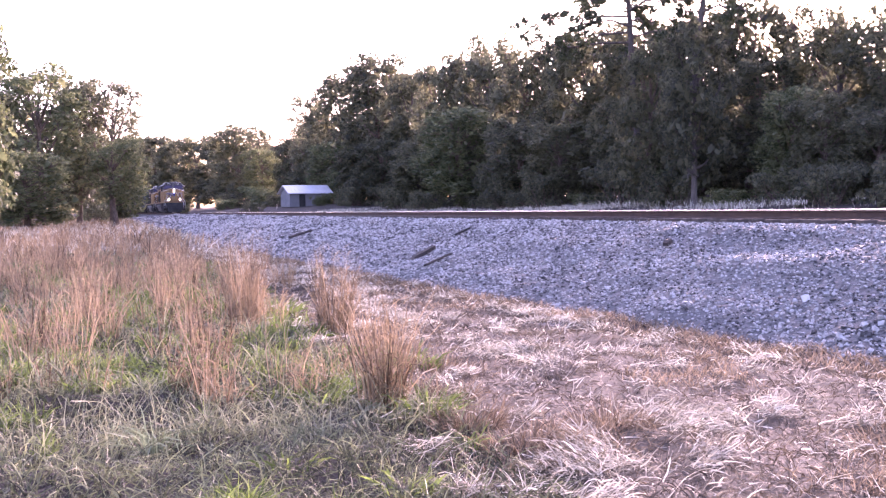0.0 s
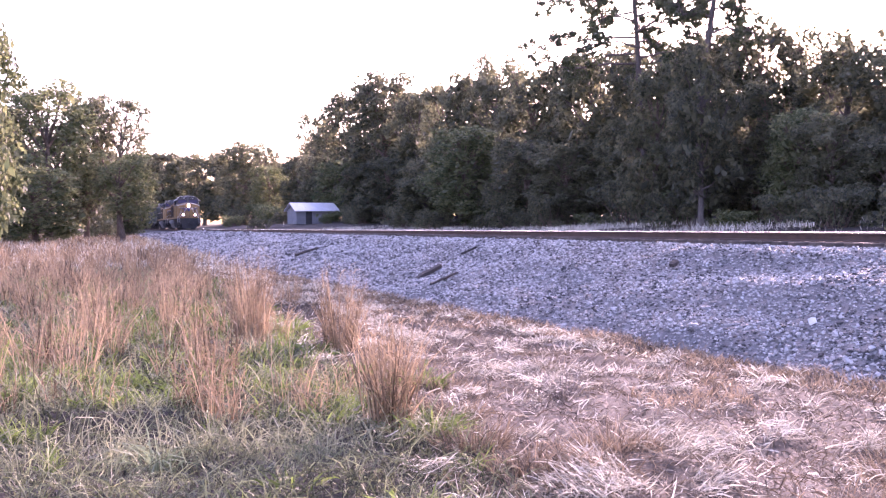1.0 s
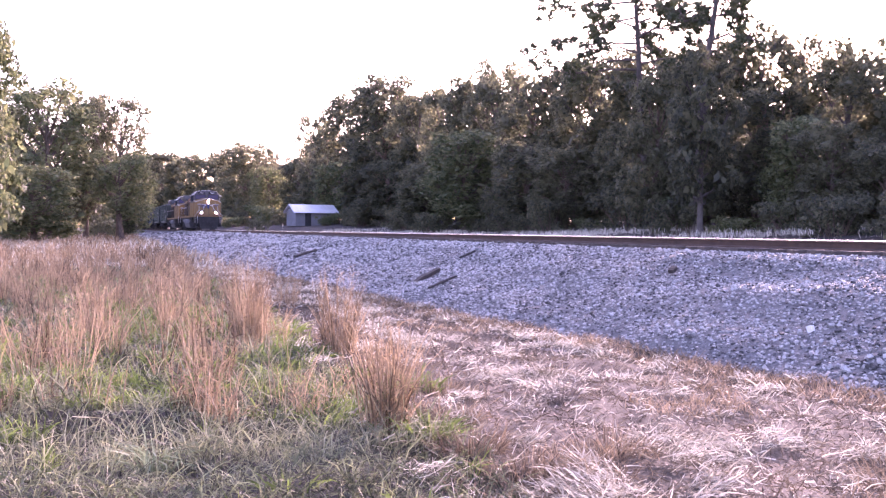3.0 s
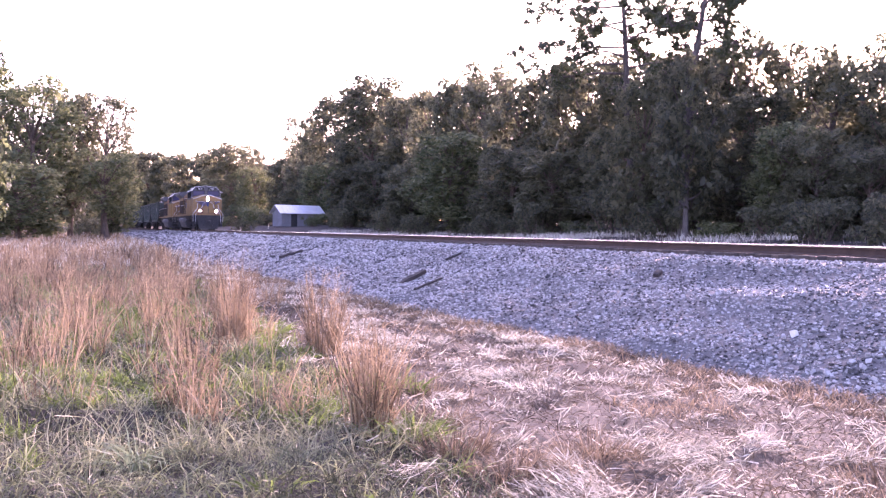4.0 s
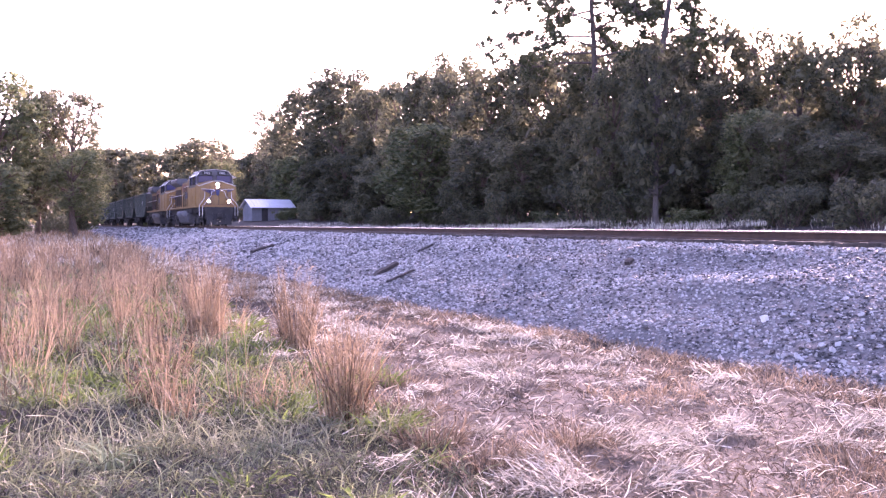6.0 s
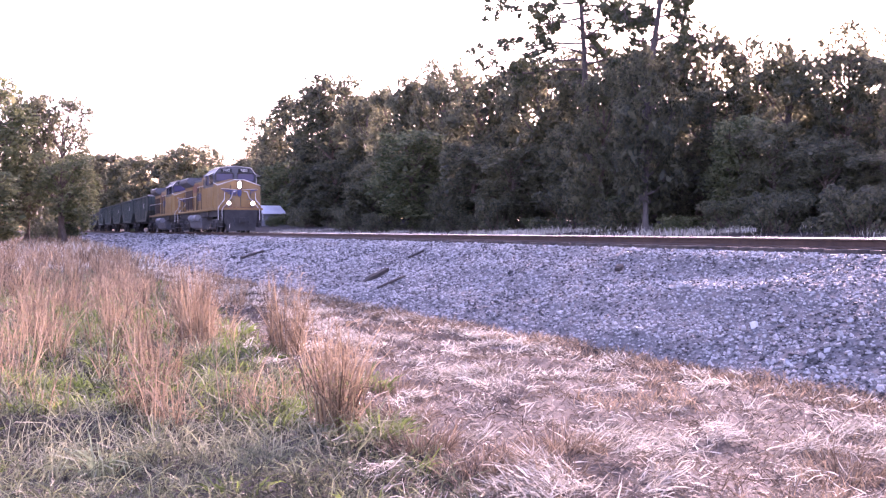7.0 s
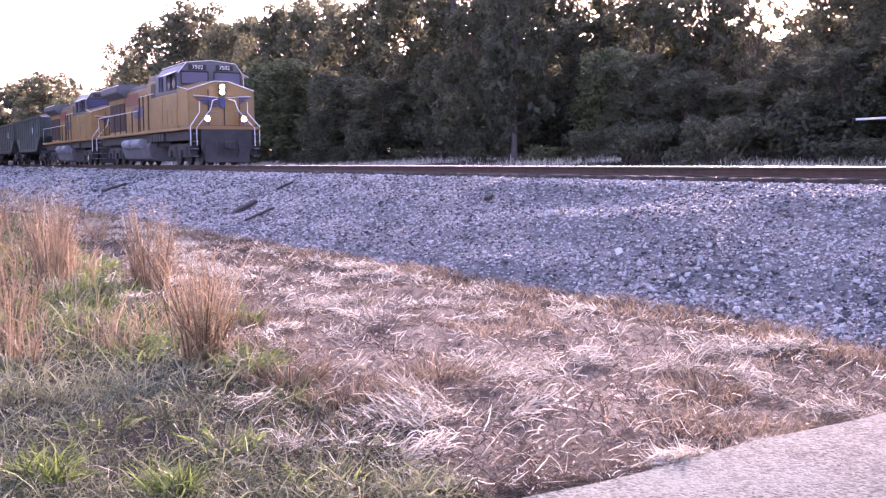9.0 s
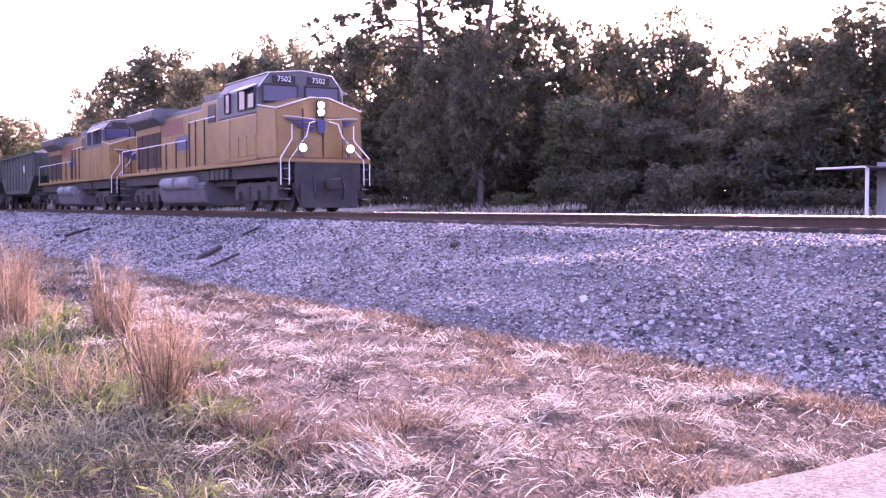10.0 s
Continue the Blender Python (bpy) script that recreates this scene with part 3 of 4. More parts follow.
def hopper_car():
    """An open coal car with ribbed sides."""
    H = thing("coal_car", "dark green-black open coal car with ribbed steel sides", "freight car", "coal cars of the train")
    bm = bmesh.new()
    prism(bm, [(-7.6, 2.3), (-7.6, 3.85), (7.6, 3.85), (7.6, 2.3), (5.2, 1.1), (-5.2, 1.1)], "y", -1.48, 1.48, 0.04)
    body = part("body", bm, HOPPER, H)
    for k in range(11):
        x = -7.0 + 1.4 * k
        for s in (-1, 1):
            part("rib", boxes((x - 0.07, x + 0.07, *sorted((s * 1.47, s * 1.54)), 1.35 if abs(x) < 5.5 else 2.25, 3.8), bevel=0.015), HOPPER, body)
    part("top_chord", boxes((-7.7, 7.7, -1.6, -1.44, 3.78, 3.92), (-7.7, 7.7, 1.44, 1.6, 3.78, 3.92), bevel=0.02), HOPPER, body)
    bm = bmesh.new()
    bmesh.ops.create_grid(bm, x_segments=30, y_segments=8, size=1.0)
    for v in bm.verts:
        e = max(0, 1 - abs(v.co.x) ** 6) * (1 - v.co.y ** 2)
        v.co = Vector((v.co.x * 7.5, v.co.y * 1.42, 3.8 + 0.45 * e + 0.08 * noise.noise((v.co.x * 9, v.co.y * 3, 1))))
    part("coal_load", bm, COAL, H, "heaped black coal")
    part("sill", boxes((-8.0, 8.0, -0.35, 0.35, 0.95, 1.25), (-7.9, -7.6, -1.4, 1.4, 0.95, 1.2), (7.6, 7.9, -1.4, 1.4, 0.95, 1.2), bevel=0.03), DARKGREY, H)
    part("coupler", boxes((8.0, 8.5, -0.14, 0.14, 0.75, 1.0), (-8.5, -8.0, -0.14, 0.14, 0.75, 1.0), bevel=0.03), RUST, H)
    for s in (-1, 1):
        part("stencil", boxes((3.2, 4.1, *sorted((s * 1.478, s * 1.487)), 2.6, 3.1)), WHITE, body, "faded pale stencilled panel")
        part("ladder", rods([[(7.8, s * 1.45, 1.2), (7.8, s * 1.45, 3.8)], [(7.8, s * 1.1, 1.2), (7.8, s * 1.1, 3.8)]] +
                            [[(7.8, s * 1.45, 1.4 + 0.4 * k), (7.8, s * 1.1, 1.4 + 0.4 * k)] for k in range(6)], 0.018), DARKGREY, H)
    bogie(H, -6.1, 2, 1.78)
    bogie(H, 6.1, 2, 1.78)
    return H


LEAD = locomotive("yellow and grey diesel locomotive with lit headlights, number 7502")
TRAIN = [(LEAD, 0.0)]
second = copy_thing(LEAD, pose(0, 0, 0))
TRAIN.append((tagged(second, "second yellow and grey diesel locomotive coupled behind the first"), -22.4))
CAR = hopper_car()
TRAIN.append((CAR, -52.0))
for k in range(1, 7):
    TRAIN.append((copy_thing(CAR, pose(0, 0, 0)), -52.0 - 17.0 * k))
# the second engine runs with its lamps out; its number boards stay blank
for o in list(second.children_recursive):
    if o.name.startswith(("road_number", "headlight_lens", "ditch_light_lens")):
        bpy.data.objects.remove(o)


# ---- ties ----
TIE_MESH = finish("tie", boxes((-0.115, 0.115, -1.3, 1.3, -0.18, 0.0), bevel=0.012), TIE)
track_bed = thing("tie_row", "dark creosoted wooden ties under the rails", "railway ties")
tagged(track_bed, kind="structure")
rng = random.Random(4)
k = 0
x = 4.0
far_v, far_f = [], []
while x > -300:
    z = RAIL_Z - 0.174 + rng.uniform(-0.01, 0.005)
    if k < 240:
        t = new("tie", TIE_MESH)
        t.parent = track_bed
        t.matrix_basis = pose(x, TRACK_Y + rng.uniform(-0.05, 0.05), z, 0, 0, rng.uniform(-1, 1))
    else:
        o = len(far_v)
        far_v += [(x + a * 0.115, TRACK_Y + b * 1.3, z + c) for a in (-1, 1) for b in (-1, 1) for c in (-0.18, 0)]
        far_f += [[o + i for i in f] for f in ((0, 1, 3, 2), (4, 6, 7, 5), (0, 4, 5, 1), (2, 3, 7, 6), (1, 5, 7, 3))]
    x -= 0.52
    k += 1
t = new("far_ties", mesh_from("far_ties", far_v, far_f, TIE))
t.parent = track_bed
tagged(t, kind="stuff")


# ---- trees ----
def tube(verts, faces, pts, radii, sides=7):
    """A tapered limb through points."""
    start = len(verts)
    for i, (p, r) in enumerate(zip(pts, radii)):
        d = (pts[min(i + 1, len(pts) - 1)] - pts[max(i - 1, 0)]).normalized()
        u = d.orthogonal().normalized()
        w = d.cross(u)
        for k in range(sides):
            a = 2 * math.pi * k / sides
            verts.append(p + (u * math.cos(a) + w * math.sin(a)) * r)
    for i in range(len(pts) - 1):
        for k in range(sides):
            faces.append((start + i * sides + k, start + i * sides + (k + 1) % sides,
                          start + (i + 1) * sides + (k + 1) % sides, start + (i + 1) * sides + k))


def leaf_cloud(lobes, count, size, rs, inner=0.35):
    """Diamond leaves strewn over the shells of lobes (centre, radius)."""
    w = np.array([r * r for _, r in lobes])
    pick = rs.choice(len(lobes), count, p=w / w.sum())
    c = np.array([tuple(p) for p, _ in lobes])[pick]
    r = np.array([q for _, q in lobes])[pick]
    d = rs.normal(size=(count, 3))
    d /= np.linalg.norm(d, axis=1)[:, None]
    dist = r * rs.uniform(inner, 1.12, count) ** 0.6
    p = c + d * dist[:, None] * np.array([1, 1, 0.85])
    n = d * 0.6 + rs.normal(size=(count, 3)) * 0.7
    n[:, 2] += 0.4
    n /= np.linalg.norm(n, axis=1)[:, None]
    u = np.cross(n, rs.normal(size=(count, 3)))
    u /= np.linalg.norm(u, axis=1)[:, None]
    v = np.cross(n, u)
    s = size * rs.uniform(0.5, 1.3, count)[:, None]
    return np.stack([p + u * s, p + v * s * 0.6, p - u * s, p - v * s * 0.6], 1).reshape(-1, 3)


def quads_of(v):
    return v.tolist(), np.arange(len(v)).reshape(-1, 4).tolist()


def broad_tree(label, base, boughs_n, seed, leaves, leaf, core, mat, bark, group="woods beyond the railway", h=16.0, R=5.0, bare=0.0):
    """A broadleaf tree: a forking trunk, limbs, and boughs heaped with clumps of leaves; bare: how open the boughs stand."""
    rs = np.random.RandomState(seed)
    T = thing("tree", label, "tree", group)
    boughs, lobes = [], []
    for i in range(boughs_n):
        f = (i + 0.5) / boughs_n
        env = R * math.sqrt(max(0.04, 1 - ((f - 0.42) / 0.72) ** 2))
        br = R * rs.uniform(0.32, 0.5) * (1 - 0.22 * f) * (1 - 0.35 * bare)
        a = i * 2.4 + rs.uniform(-0.5, 0.5)
        rr = max(0, env - br * 0.8) * math.sqrt(rs.uniform(0.25, 1.0))
        z = min(base + (h - base) * (0.06 + 0.94 * f), h - br * 0.9)
        c = Vector((rr * math.cos(a), rr * math.sin(a), z))
        boughs.append((c, br))
        for _ in range(10):
            d = Vector((rs.normal() + 0.5 * math.cos(a), rs.normal() + 0.5 * math.sin(a), rs.normal() + 0.3)).normalized()
            lobes.append((c + d * br * (0.78 + 0.3 * bare), br * rs.uniform(0.3, 0.52)))
    V, F = [], []
    top = Vector((rs.uniform(-0.5, 0.5), rs.uniform(-0.5, 0.5), h * 0.88))
    spine = [Vector((0, 0, -0.4))] + [Vector((top.x * f + 0.25 * math.sin(5 * f + seed), top.y * f + 0.2 * math.cos(4 * f + seed), top.z * f)) for f in (0.08, 0.25, 0.45, 0.65, 0.85, 1)]
    r0 = 0.017 * h + 0.05
    tube(V, F, spine, [r0 * 1.5, r0 * 1.1, r0 * 0.92, r0 * 0.75, r0 * 0.5, r0 * 0.3, r0 * 0.08], 8)
    for k, (c, r) in enumerate(boughs):
        f = max(0.2, min(0.85, c.z / top.z * 0.7))
        a = Vector((top.x * f, top.y * f, top.z * f))
        m1 = a.lerp(c, 0.5) + Vector((0, 0, -0.35))
        tube(V, F, [a, m1, c], [r0 * 0.42, r0 * 0.27, r0 * 0.12], 5)
        for q, _ in lobes[10 * k:10 * k + 10:2]:
            tube(V, F, [m1.lerp(c, 0.7), c.lerp(q, 0.55) + Vector((0, 0, 0.1)), q], [r0 * 0.13, r0 * 0.08, r0 * 0.02], 4)
    t = new("trunk", mesh_from("trunk", V, F, bark, True))
    t.parent = T
    cloud = [leaf_cloud(lobes, leaves, leaf, rs)]
    if core:
        cloud.append(leaf_cloud([(c, r * 0.86) for c, r in boughs], core, leaf * 2.3, rs, 0.1))
    c = new("crown", mesh_from("crown", *quads_of(np.concatenate(cloud)), mat))
    c.parent = T
    return T


def pine_tree(seed, h, crown, spread, limbs, label):
    """A tall pine, bare below, with crooked limbs that bend upward and needle tufts at their ends."""
    rs = np.random.RandomState(seed)
    T = thing("pine_tree", label, "tree", "pines")
    V, F = [], []
    def at(f):
        return Vector((0.22 * math.sin(f * 6 + seed), 0.2 * math.cos(f * 5 + seed), h * f))
    tube(V, F, [at(f) for f in (-0.02, 0.1, 0.25, 0.4, 0.55, 0.7, 0.83, 0.93, 1.0)], [0.3, 0.24, 0.22, 0.2, 0.18, 0.15, 0.1, 0.06, 0.02], 9)
    tufts = []
    for i in range(limbs):
        f = crown + (0.98 - crown) * (i + 0.3) / limbs
        a = i * 2.4 + rs.uniform(-0.5, 0.5)
        reach = spread * (1 - 0.5 * (i / limbs) ** 2) * rs.uniform(0.6, 1.0) * (1.1 - 0.3 * math.sin(a))
        d, side = Vector((math.cos(a), math.sin(a), 0)), Vector((-math.sin(a), math.cos(a), 0))
        p0 = at(f)
        p1 = p0 + d * reach * 0.35 + Vector((0, 0, rs.uniform(0.0, 0.35)))
        p2 = p0 + d * reach * 0.7 + side * rs.uniform(-0.5, 0.5) + Vector((0, 0, rs.uniform(-0.35, 0.3)))
        p3 = p0 + d * reach + side * rs.uniform(-0.7, 0.7) + Vector((0, 0, rs.uniform(-0.2, 0.9)))
        tube(V, F, [p0, p1, p2, p3], [0.085, 0.065, 0.045, 0.015], 6)
        for q in range(19):
            s = rs.uniform(0.45, 1.05)
            b = p1.lerp(p2, s * 1.4) if s < 0.7 else p2.lerp(p3, (s - 0.6) / 0.45)
            c = b + Vector((rs.uniform(-0.9, 0.9), rs.uniform(-0.9, 0.9), rs.uniform(-0.75, 0.7)))
            tube(V, F, [b, b.lerp(c, 0.6) + Vector((0, 0, -0.08)), c], [0.025, 0.016, 0.006], 4)
            tufts.append((c, rs.uniform(0.18, 0.42)))
    t = new("trunk", mesh_from("trunk", V, F, PALEBARK, True))
    t.parent = T
    c = new("crown", mesh_from("crown", *quads_of(leaf_cloud(tufts, 44 * len(tufts), 0.12, rs, 0.1)), NEEDLE))
    c.parent = T
    return T


def bush(label, seed, h, spread, leaves, mat):
    rs = np.random.RandomState(seed)
    T = thing("bush", label, "bush", "undergrowth")
    lobes = [(Vector((rs.uniform(-1, 1) * spread, rs.uniform(-1, 1) * spread * 0.8, h * rs.uniform(0.12, 0.8))), h * rs.uniform(0.14, 0.3)) for _ in range(26)]
    V, F = [], []
    for c, r in lobes:
        tube(V, F, [Vector((c.x * 0.3, c.y * 0.3, -0.2)), Vector((c.x * 0.6, c.y * 0.6, c.z * 0.5)), c], [0.05, 0.035, 0.01], 5)
    t = new("stem", mesh_from("stem", V, F, BARK, True))
    t.parent = T
    c = new("foliage", mesh_from("foliage", *quads_of(leaf_cloud(lobes, leaves, 0.14, rs)), mat))
    c.parent = T
    return T


DARK_LABEL = "dark broadleaf tree with a dense backlit crown"
PROTO = [broad_tree(DARK_LABEL, 1.6, 26, 11, 7000, 0.21, 900, LEAF, BARK),
         broad_tree(DARK_LABEL, 1.0, 22, 23, 7000, 0.21, 900, LEAF, BARK),
         broad_tree(DARK_LABEL, 2.4, 18, 37, 6800, 0.21, 900, LEAF, PALEBARK)]
BACK = broad_tree("dark broadleaf tree standing deep in the woods", 1.0, 18, 41, 2600, 0.36, 700, LEAF, BARK)
THIN = broad_tree("open broadleaf tree with sky showing through its crown", 5.0, 18, 51, 6800, 0.17, 0, LEAF, BARK, bare=0.55)
PALE = broad_tree("pale green broadleaf tree at the field's edge", 1.2, 24, 66, 7000, 0.21, 900, LEAF_LIT, BARK, "trees by the field")
EDGE = broad_tree("pale green field tree with a dark forked trunk", 4.2, 17, 71, 7000, 0.19, 500, LEAF_LIT, BARK, "trees by the field")
BUSHES = [bush("dark leafy undergrowth at the foot of the woods", 5, 3.2, 2.6, 3000, LEAF),
          bush("pale green shrub at the edge of the woods", 6, 2.6, 2.2, 2600, LEAF_LIT)]
used = set()


def plant(proto, x, y, h, across, seed, native=16.0, native_across=10.0):
    """Stands a tree at x, y, h metres tall and so many metres across: the first one moves the pattern itself."""
    r = random.Random(seed)
    k, w = h / native, across / native_across
    m = pose(x, y, ground_z(x, y) - 0.05, 0, 0, r.uniform(0, 360)) @ Matrix.Diagonal((w, w, k, 1))
    tree = copy_thing(proto, m) if proto.name in used else proto
    used.add(proto.name)
    tree.matrix_basis = m
    return tree


# front of the woods beyond the track: x, y, height, width of the crown, kind
A, B, C = PROTO
WOODS = ((-274, 50, 12.5, 14, A), (-240, 49, 13.5, 13, B), (-215, 46, 15.5, 12, C), (-201, 43, 20.2, 11, THIN), (-184, 42, 15.5, 12, A), (-163, 40, 19.8, 13, B), (-139, 39, 19.8, 14.5, A),
         (-150, 46, 18.3, 11, C), (-127, 40, 16.0, 10, C), (-132.3, 44, 17.3, 5.5, THIN), (-116, 40, 16.0, 10, B), (-109, 41, 16.8, 9.5, A), (-104, 42, 17.4, 8.5, THIN), (-99, 40, 15.2, 9, C), (-89, 39, 14.4, 9, A),
         (-84, 41, 14.6, 8.5, B), (-76.2, 39, 13.8, 8.5, C), (-70, 40, 13.3, 8.5, A), (-64.5, 41, 12.2, 7, B), (-60.5, 39, 12.2, 7, C), (-57.6, 41, 12.6, 7.5, A), (-54, 43, 11.6, 6, THIN),
         (-52.4, 38.5, 8.3, 6.5, B), (-48.4, 40, 10.0, 6.5, C), (-49.5, 46, 11.5, 6, THIN), (-44.6, 41, 9.4, 6, A), (-41.2, 41, 8.4, 4.6, THIN), (-37.8, 38, 3.7, 5.5, B), (-43.5, 47, 9.6, 5, THIN), (-35.0, 40, 7.6, 4.6, THIN),
         (-32.6, 39, 7.8, 5.4, C), (-29.2, 38, 8.4, 6, A), (-26.0, 38, 8.3, 6, B), (-22.6, 38, 8.2, 6, C), (-18.5, 38, 8.6, 6, A), (-14, 38, 8.6, 6, B), (-9, 38, 9, 6.5, C))
i = 0
for x, y, h, across, kind in WOODS:
    i += 1
    plant(kind, x, y, h, across, i)
# lower growth in front, and trees deeper in the woods
for x, y, h, across, kind in ((-96, 35, 9.6, 10.5, PALE), (-125, 35.5, 8.0, 8.5, B), (-150, 36, 9.0, 10, PALE), (-110, 35.5, 7.0, 8, C), (-82, 35.5, 7.4, 7.5, A), (-73.5, 35, 6.4, 7, B), (-67, 36.8, 7.6, 6, C), (-58.4, 34.0, 10.2, 5.4, B), (-57.0, 36, 6.0, 5.6, A), (-50.5, 32.3, 10.2, 5.0, C),
                              (-47.6, 36.5, 6.2, 5, PALE), (-44.4, 36, 5.6, 4.6, B), (-41, 36.5, 4.4, 4.5, A), (-34.2, 36.5, 4.6, 4.4, C), (-30.6, 35.5, 4.6, 4.6, B), (-138, 36.5, 8.5, 9, C), (-170, 37, 11, 11, A)):
    i += 1
    plant(kind, x, y, h, across, i)
rng = random.Random(9)
x = -205.0
while x < -8:
    h = ramp(x, (-205, 15), (-140, 15), (-100, 12.5), (-60, 9.5), (-46, 7.2), (-42, 4.5), (-35, 4.5), (-31, 7.0), (-8, 8))
    i += 1
    plant(BACK, x, 50 + rng.uniform(-1.5, 3), h * rng.uniform(0.82, 0.98), max(6.5, h * 0.75), i)
    x += max(h, 6) * rng.uniform(0.4, 0.5)
for k in range(26):
    i += 1
    plant(BACK, -200 + 7.6 * k, 57 + 2 * (k % 2), 7.0 + k % 3, 12.0, i)
x = -190.0
while x < -8:
    i += 1
    plant(BUSHES[0 if rng.random() < 0.75 else 1], x, 34 + rng.uniform(-1.2, 2.0), rng.uniform(0.9, 3.3), rng.uniform(3.5, 6.5), i, 3.2, 6.0)
    x += rng.uniform(2.8, 7.0)
for k in range(14):
    i += 1
    plant(BUSHES[0], -62 + 3.9 * k, 44.5 + (k % 3), 2.6 + 0.4 * (k % 3), 6.5, i, 3.2, 6.0)
# pines above the woods
P1 = pine_tree(3, 21.5, 0.47, 5.7, 32, "tall pine with a bare trunk and open ragged crown")
P1.matrix_basis = pose(-62.2, 36.0, ground_z(-62.2, 36) - 0.1, 5.6, -1.5, 0)
P2 = pine_tree(8, 18.5, 0.6, 3.4, 15, "slender pine with a pale trunk and thin crown")
P2.matrix_basis = pose(-52.9, 33.4, ground_z(-52.9, 33.4) - 0.1, -4.0, 1.5, 0)
# trees by the field on the near side and round the far end of the track
FIELD = ((-72, -5.9, 14.6, 6.0, PALE), (-115, -3.6, 16.2, 13, EDGE), (-122, 0.3, 16.0, 8.5, A), (-118, 3.6, 15.2, 9.4, THIN), (-111.7, -9, 13.8, 12, B), (-101, -4.0, 7.0, 9.0, PALE), (-112, 3.7, 9.2, 8.6, EDGE),
         (-150, 5.6, 10.8, 8.2, PALE), (-172, 4.6, 12.5, 9, B), (-200, 4.2, 14.5, 11, A), (-235, 4, 17.5, 12, B), (-90, -18, 12.5, 10, B), (-135, -12, 16.0, 12, C), (-160, -8, 17.0, 13, A),
         (-344, 24, 24.2, 19, BACK), (-329, 29, 20.7, 17, BACK), (-298, 31.7, 20.3, 17, C), (-288, 37, 18.0, 17, BACK), (-237.5, 34.4, 18.3, 17, A), (-229, 37.5, 16.0, 8, THIN), (-222, 37, 12.2, 10, EDGE), (-262, 36, 15, 13, C),
         (-375, 22, 25, 20, BACK), (-320, 3, 20, 16, BACK), (-280, 2, 19, 15, BACK), (-395, 5, 24, 20, BACK), (-211, 41.5, 13.3, 10, B), (-255, 44, 14.5, 13, BACK))
for x, y, h, across, kind in FIELD:
    i += 1
    plant(kind, x, y, h, across, i)
for x, y, h in ((-150, 4.5, 2.2), (-170, 6.0, 3.0), (-195, 7, 3.6), (-215, 8, 3.6), (-130, 2, 2.4), (-118, -2, 2.6), (-108, -6, 2.6), (-235, 22, 3), (-150, 23.5, 1.8), (-141.5, 31.5, 1.8), (-96, 31.5, 2.0), (-240, 8, 4), (-219, 30, 3.4), (-215, 35, 5.5), (-230, 37, 5.5), (-200, 33, 4.6), (-245, 39, 5.5), (-205, 27, 2.8)):
    i += 1
    plant(BUSHES[i % 2], x, y, h, 2 * h, i, 3.0, 6.0)


# ---- buildings beyond the track ----
def shed():
    """A small gabled shed with a tin roof."""
    S = thing("shed", "small grey shed with a bright tin gable roof", "shed", "", pose(-147, 30.5, ground_z(-147, 30.5) - 0.1, 0, 0, 101))
    bm = bmesh.new()
    prism(bm, [(-1.7, 0.0), (1.7, 0.0), (1.7, 1.95), (0, 2.9), (-1.7, 1.95)], "x", -3.0, 3.0, 0.02)
    w = part("wall", bm, SIDING, S)
    for s in (-1, 1):
        bm = bmesh.new()
        prism(bm, [(s * 2.1, 1.78), (s * 2.1, 1.86), (0, 3.02), (0, 2.94)], "x", -3.4, 3.4)
        r = part("roof", bm, TIN, S, "bright corrugated tin")
        for k in range(12):
            x = -3.2 + 0.58 * k
            part("roof_rib", rods([[(x, s * 2.1, 1.87), (x, s * 0.05, 3.02)]], 0.025), TIN, r)
    part("door", boxes((-1.6, -0.7, -1.74, -1.68, 0, 1.8), bevel=0.01), DARKGREY, w)
    for k in range(7):
        part("batten", boxes((-3.0 + k, -2.95 + k, -1.73, -1.69, 0.0, 1.9), bevel=0.005), SIDING, w)
    part("gable_door", boxes((2.98, 3.04, -0.5, 0.5, 0, 1.9), bevel=0.01), SIDING, w, "pale plank door")
    return S


shed()


def carport():
    """An open roof on white posts with a dark back wall."""
    z = ground_z(-27, 30)
    C = thing("carport", "low open carport with a white roof edge and white posts", "carport", "", pose(-21.6, 29, z - 0.05, 0, 0, -6))
    top = 3.18 - z
    part("roof", boxes((-3.0, -0.85, -0.1, 3.2, top - 0.02, top + 0.03), bevel=0.01), GREY, C)
    part("fascia", boxes((-3.02, -0.83, -0.14, -0.1, top - 0.03, top + 0.04), bevel=0.01), WHITE, C, "white roof edge")
    for x, y in ((-0.95, 0.0), (-0.95, 3.0), (-2.9, 3.0)):
        part("post", boxes((x - 0.045, x + 0.045, y, y + 0.09, 0, top), bevel=0.01), WHITE, C, "white post")
    part("cabinet", boxes((-2.4, -1.9, 2.0, 2.5, 0, 2.0), bevel=0.02), SIDING, C, "pale cabinet in the shade")
    return C


carport()


# ---- stones ----
CUBE = np.array([(a, b, c) for a in (-1, 1) for b in (-1, 1) for c in (-1, 1)], float)
QUADS = np.array([(0, 1, 3, 2), (4, 6, 7, 5), (0, 4, 5, 1), (2, 3, 7, 6), (1, 5, 7, 3), (0, 2, 6, 4)])


def turns(rs, n):
    """n random turns."""
    q = rs.normal(size=(n, 4))
    q /= np.linalg.norm(q, axis=1)[:, None]
    w, x, y, z = q.T
    return np.stack([1 - 2 * (y * y + z * z), 2 * (x * y - z * w), 2 * (x * z + y * w), 2 * (x * y + z * w), 1 - 2 * (x * x + z * z), 2 * (y * z - x * w),
                     2 * (x * z - y * w), 2 * (y * z + x * w), 1 - 2 * (x * x + y * y)], 1).reshape(n, 3, 3)


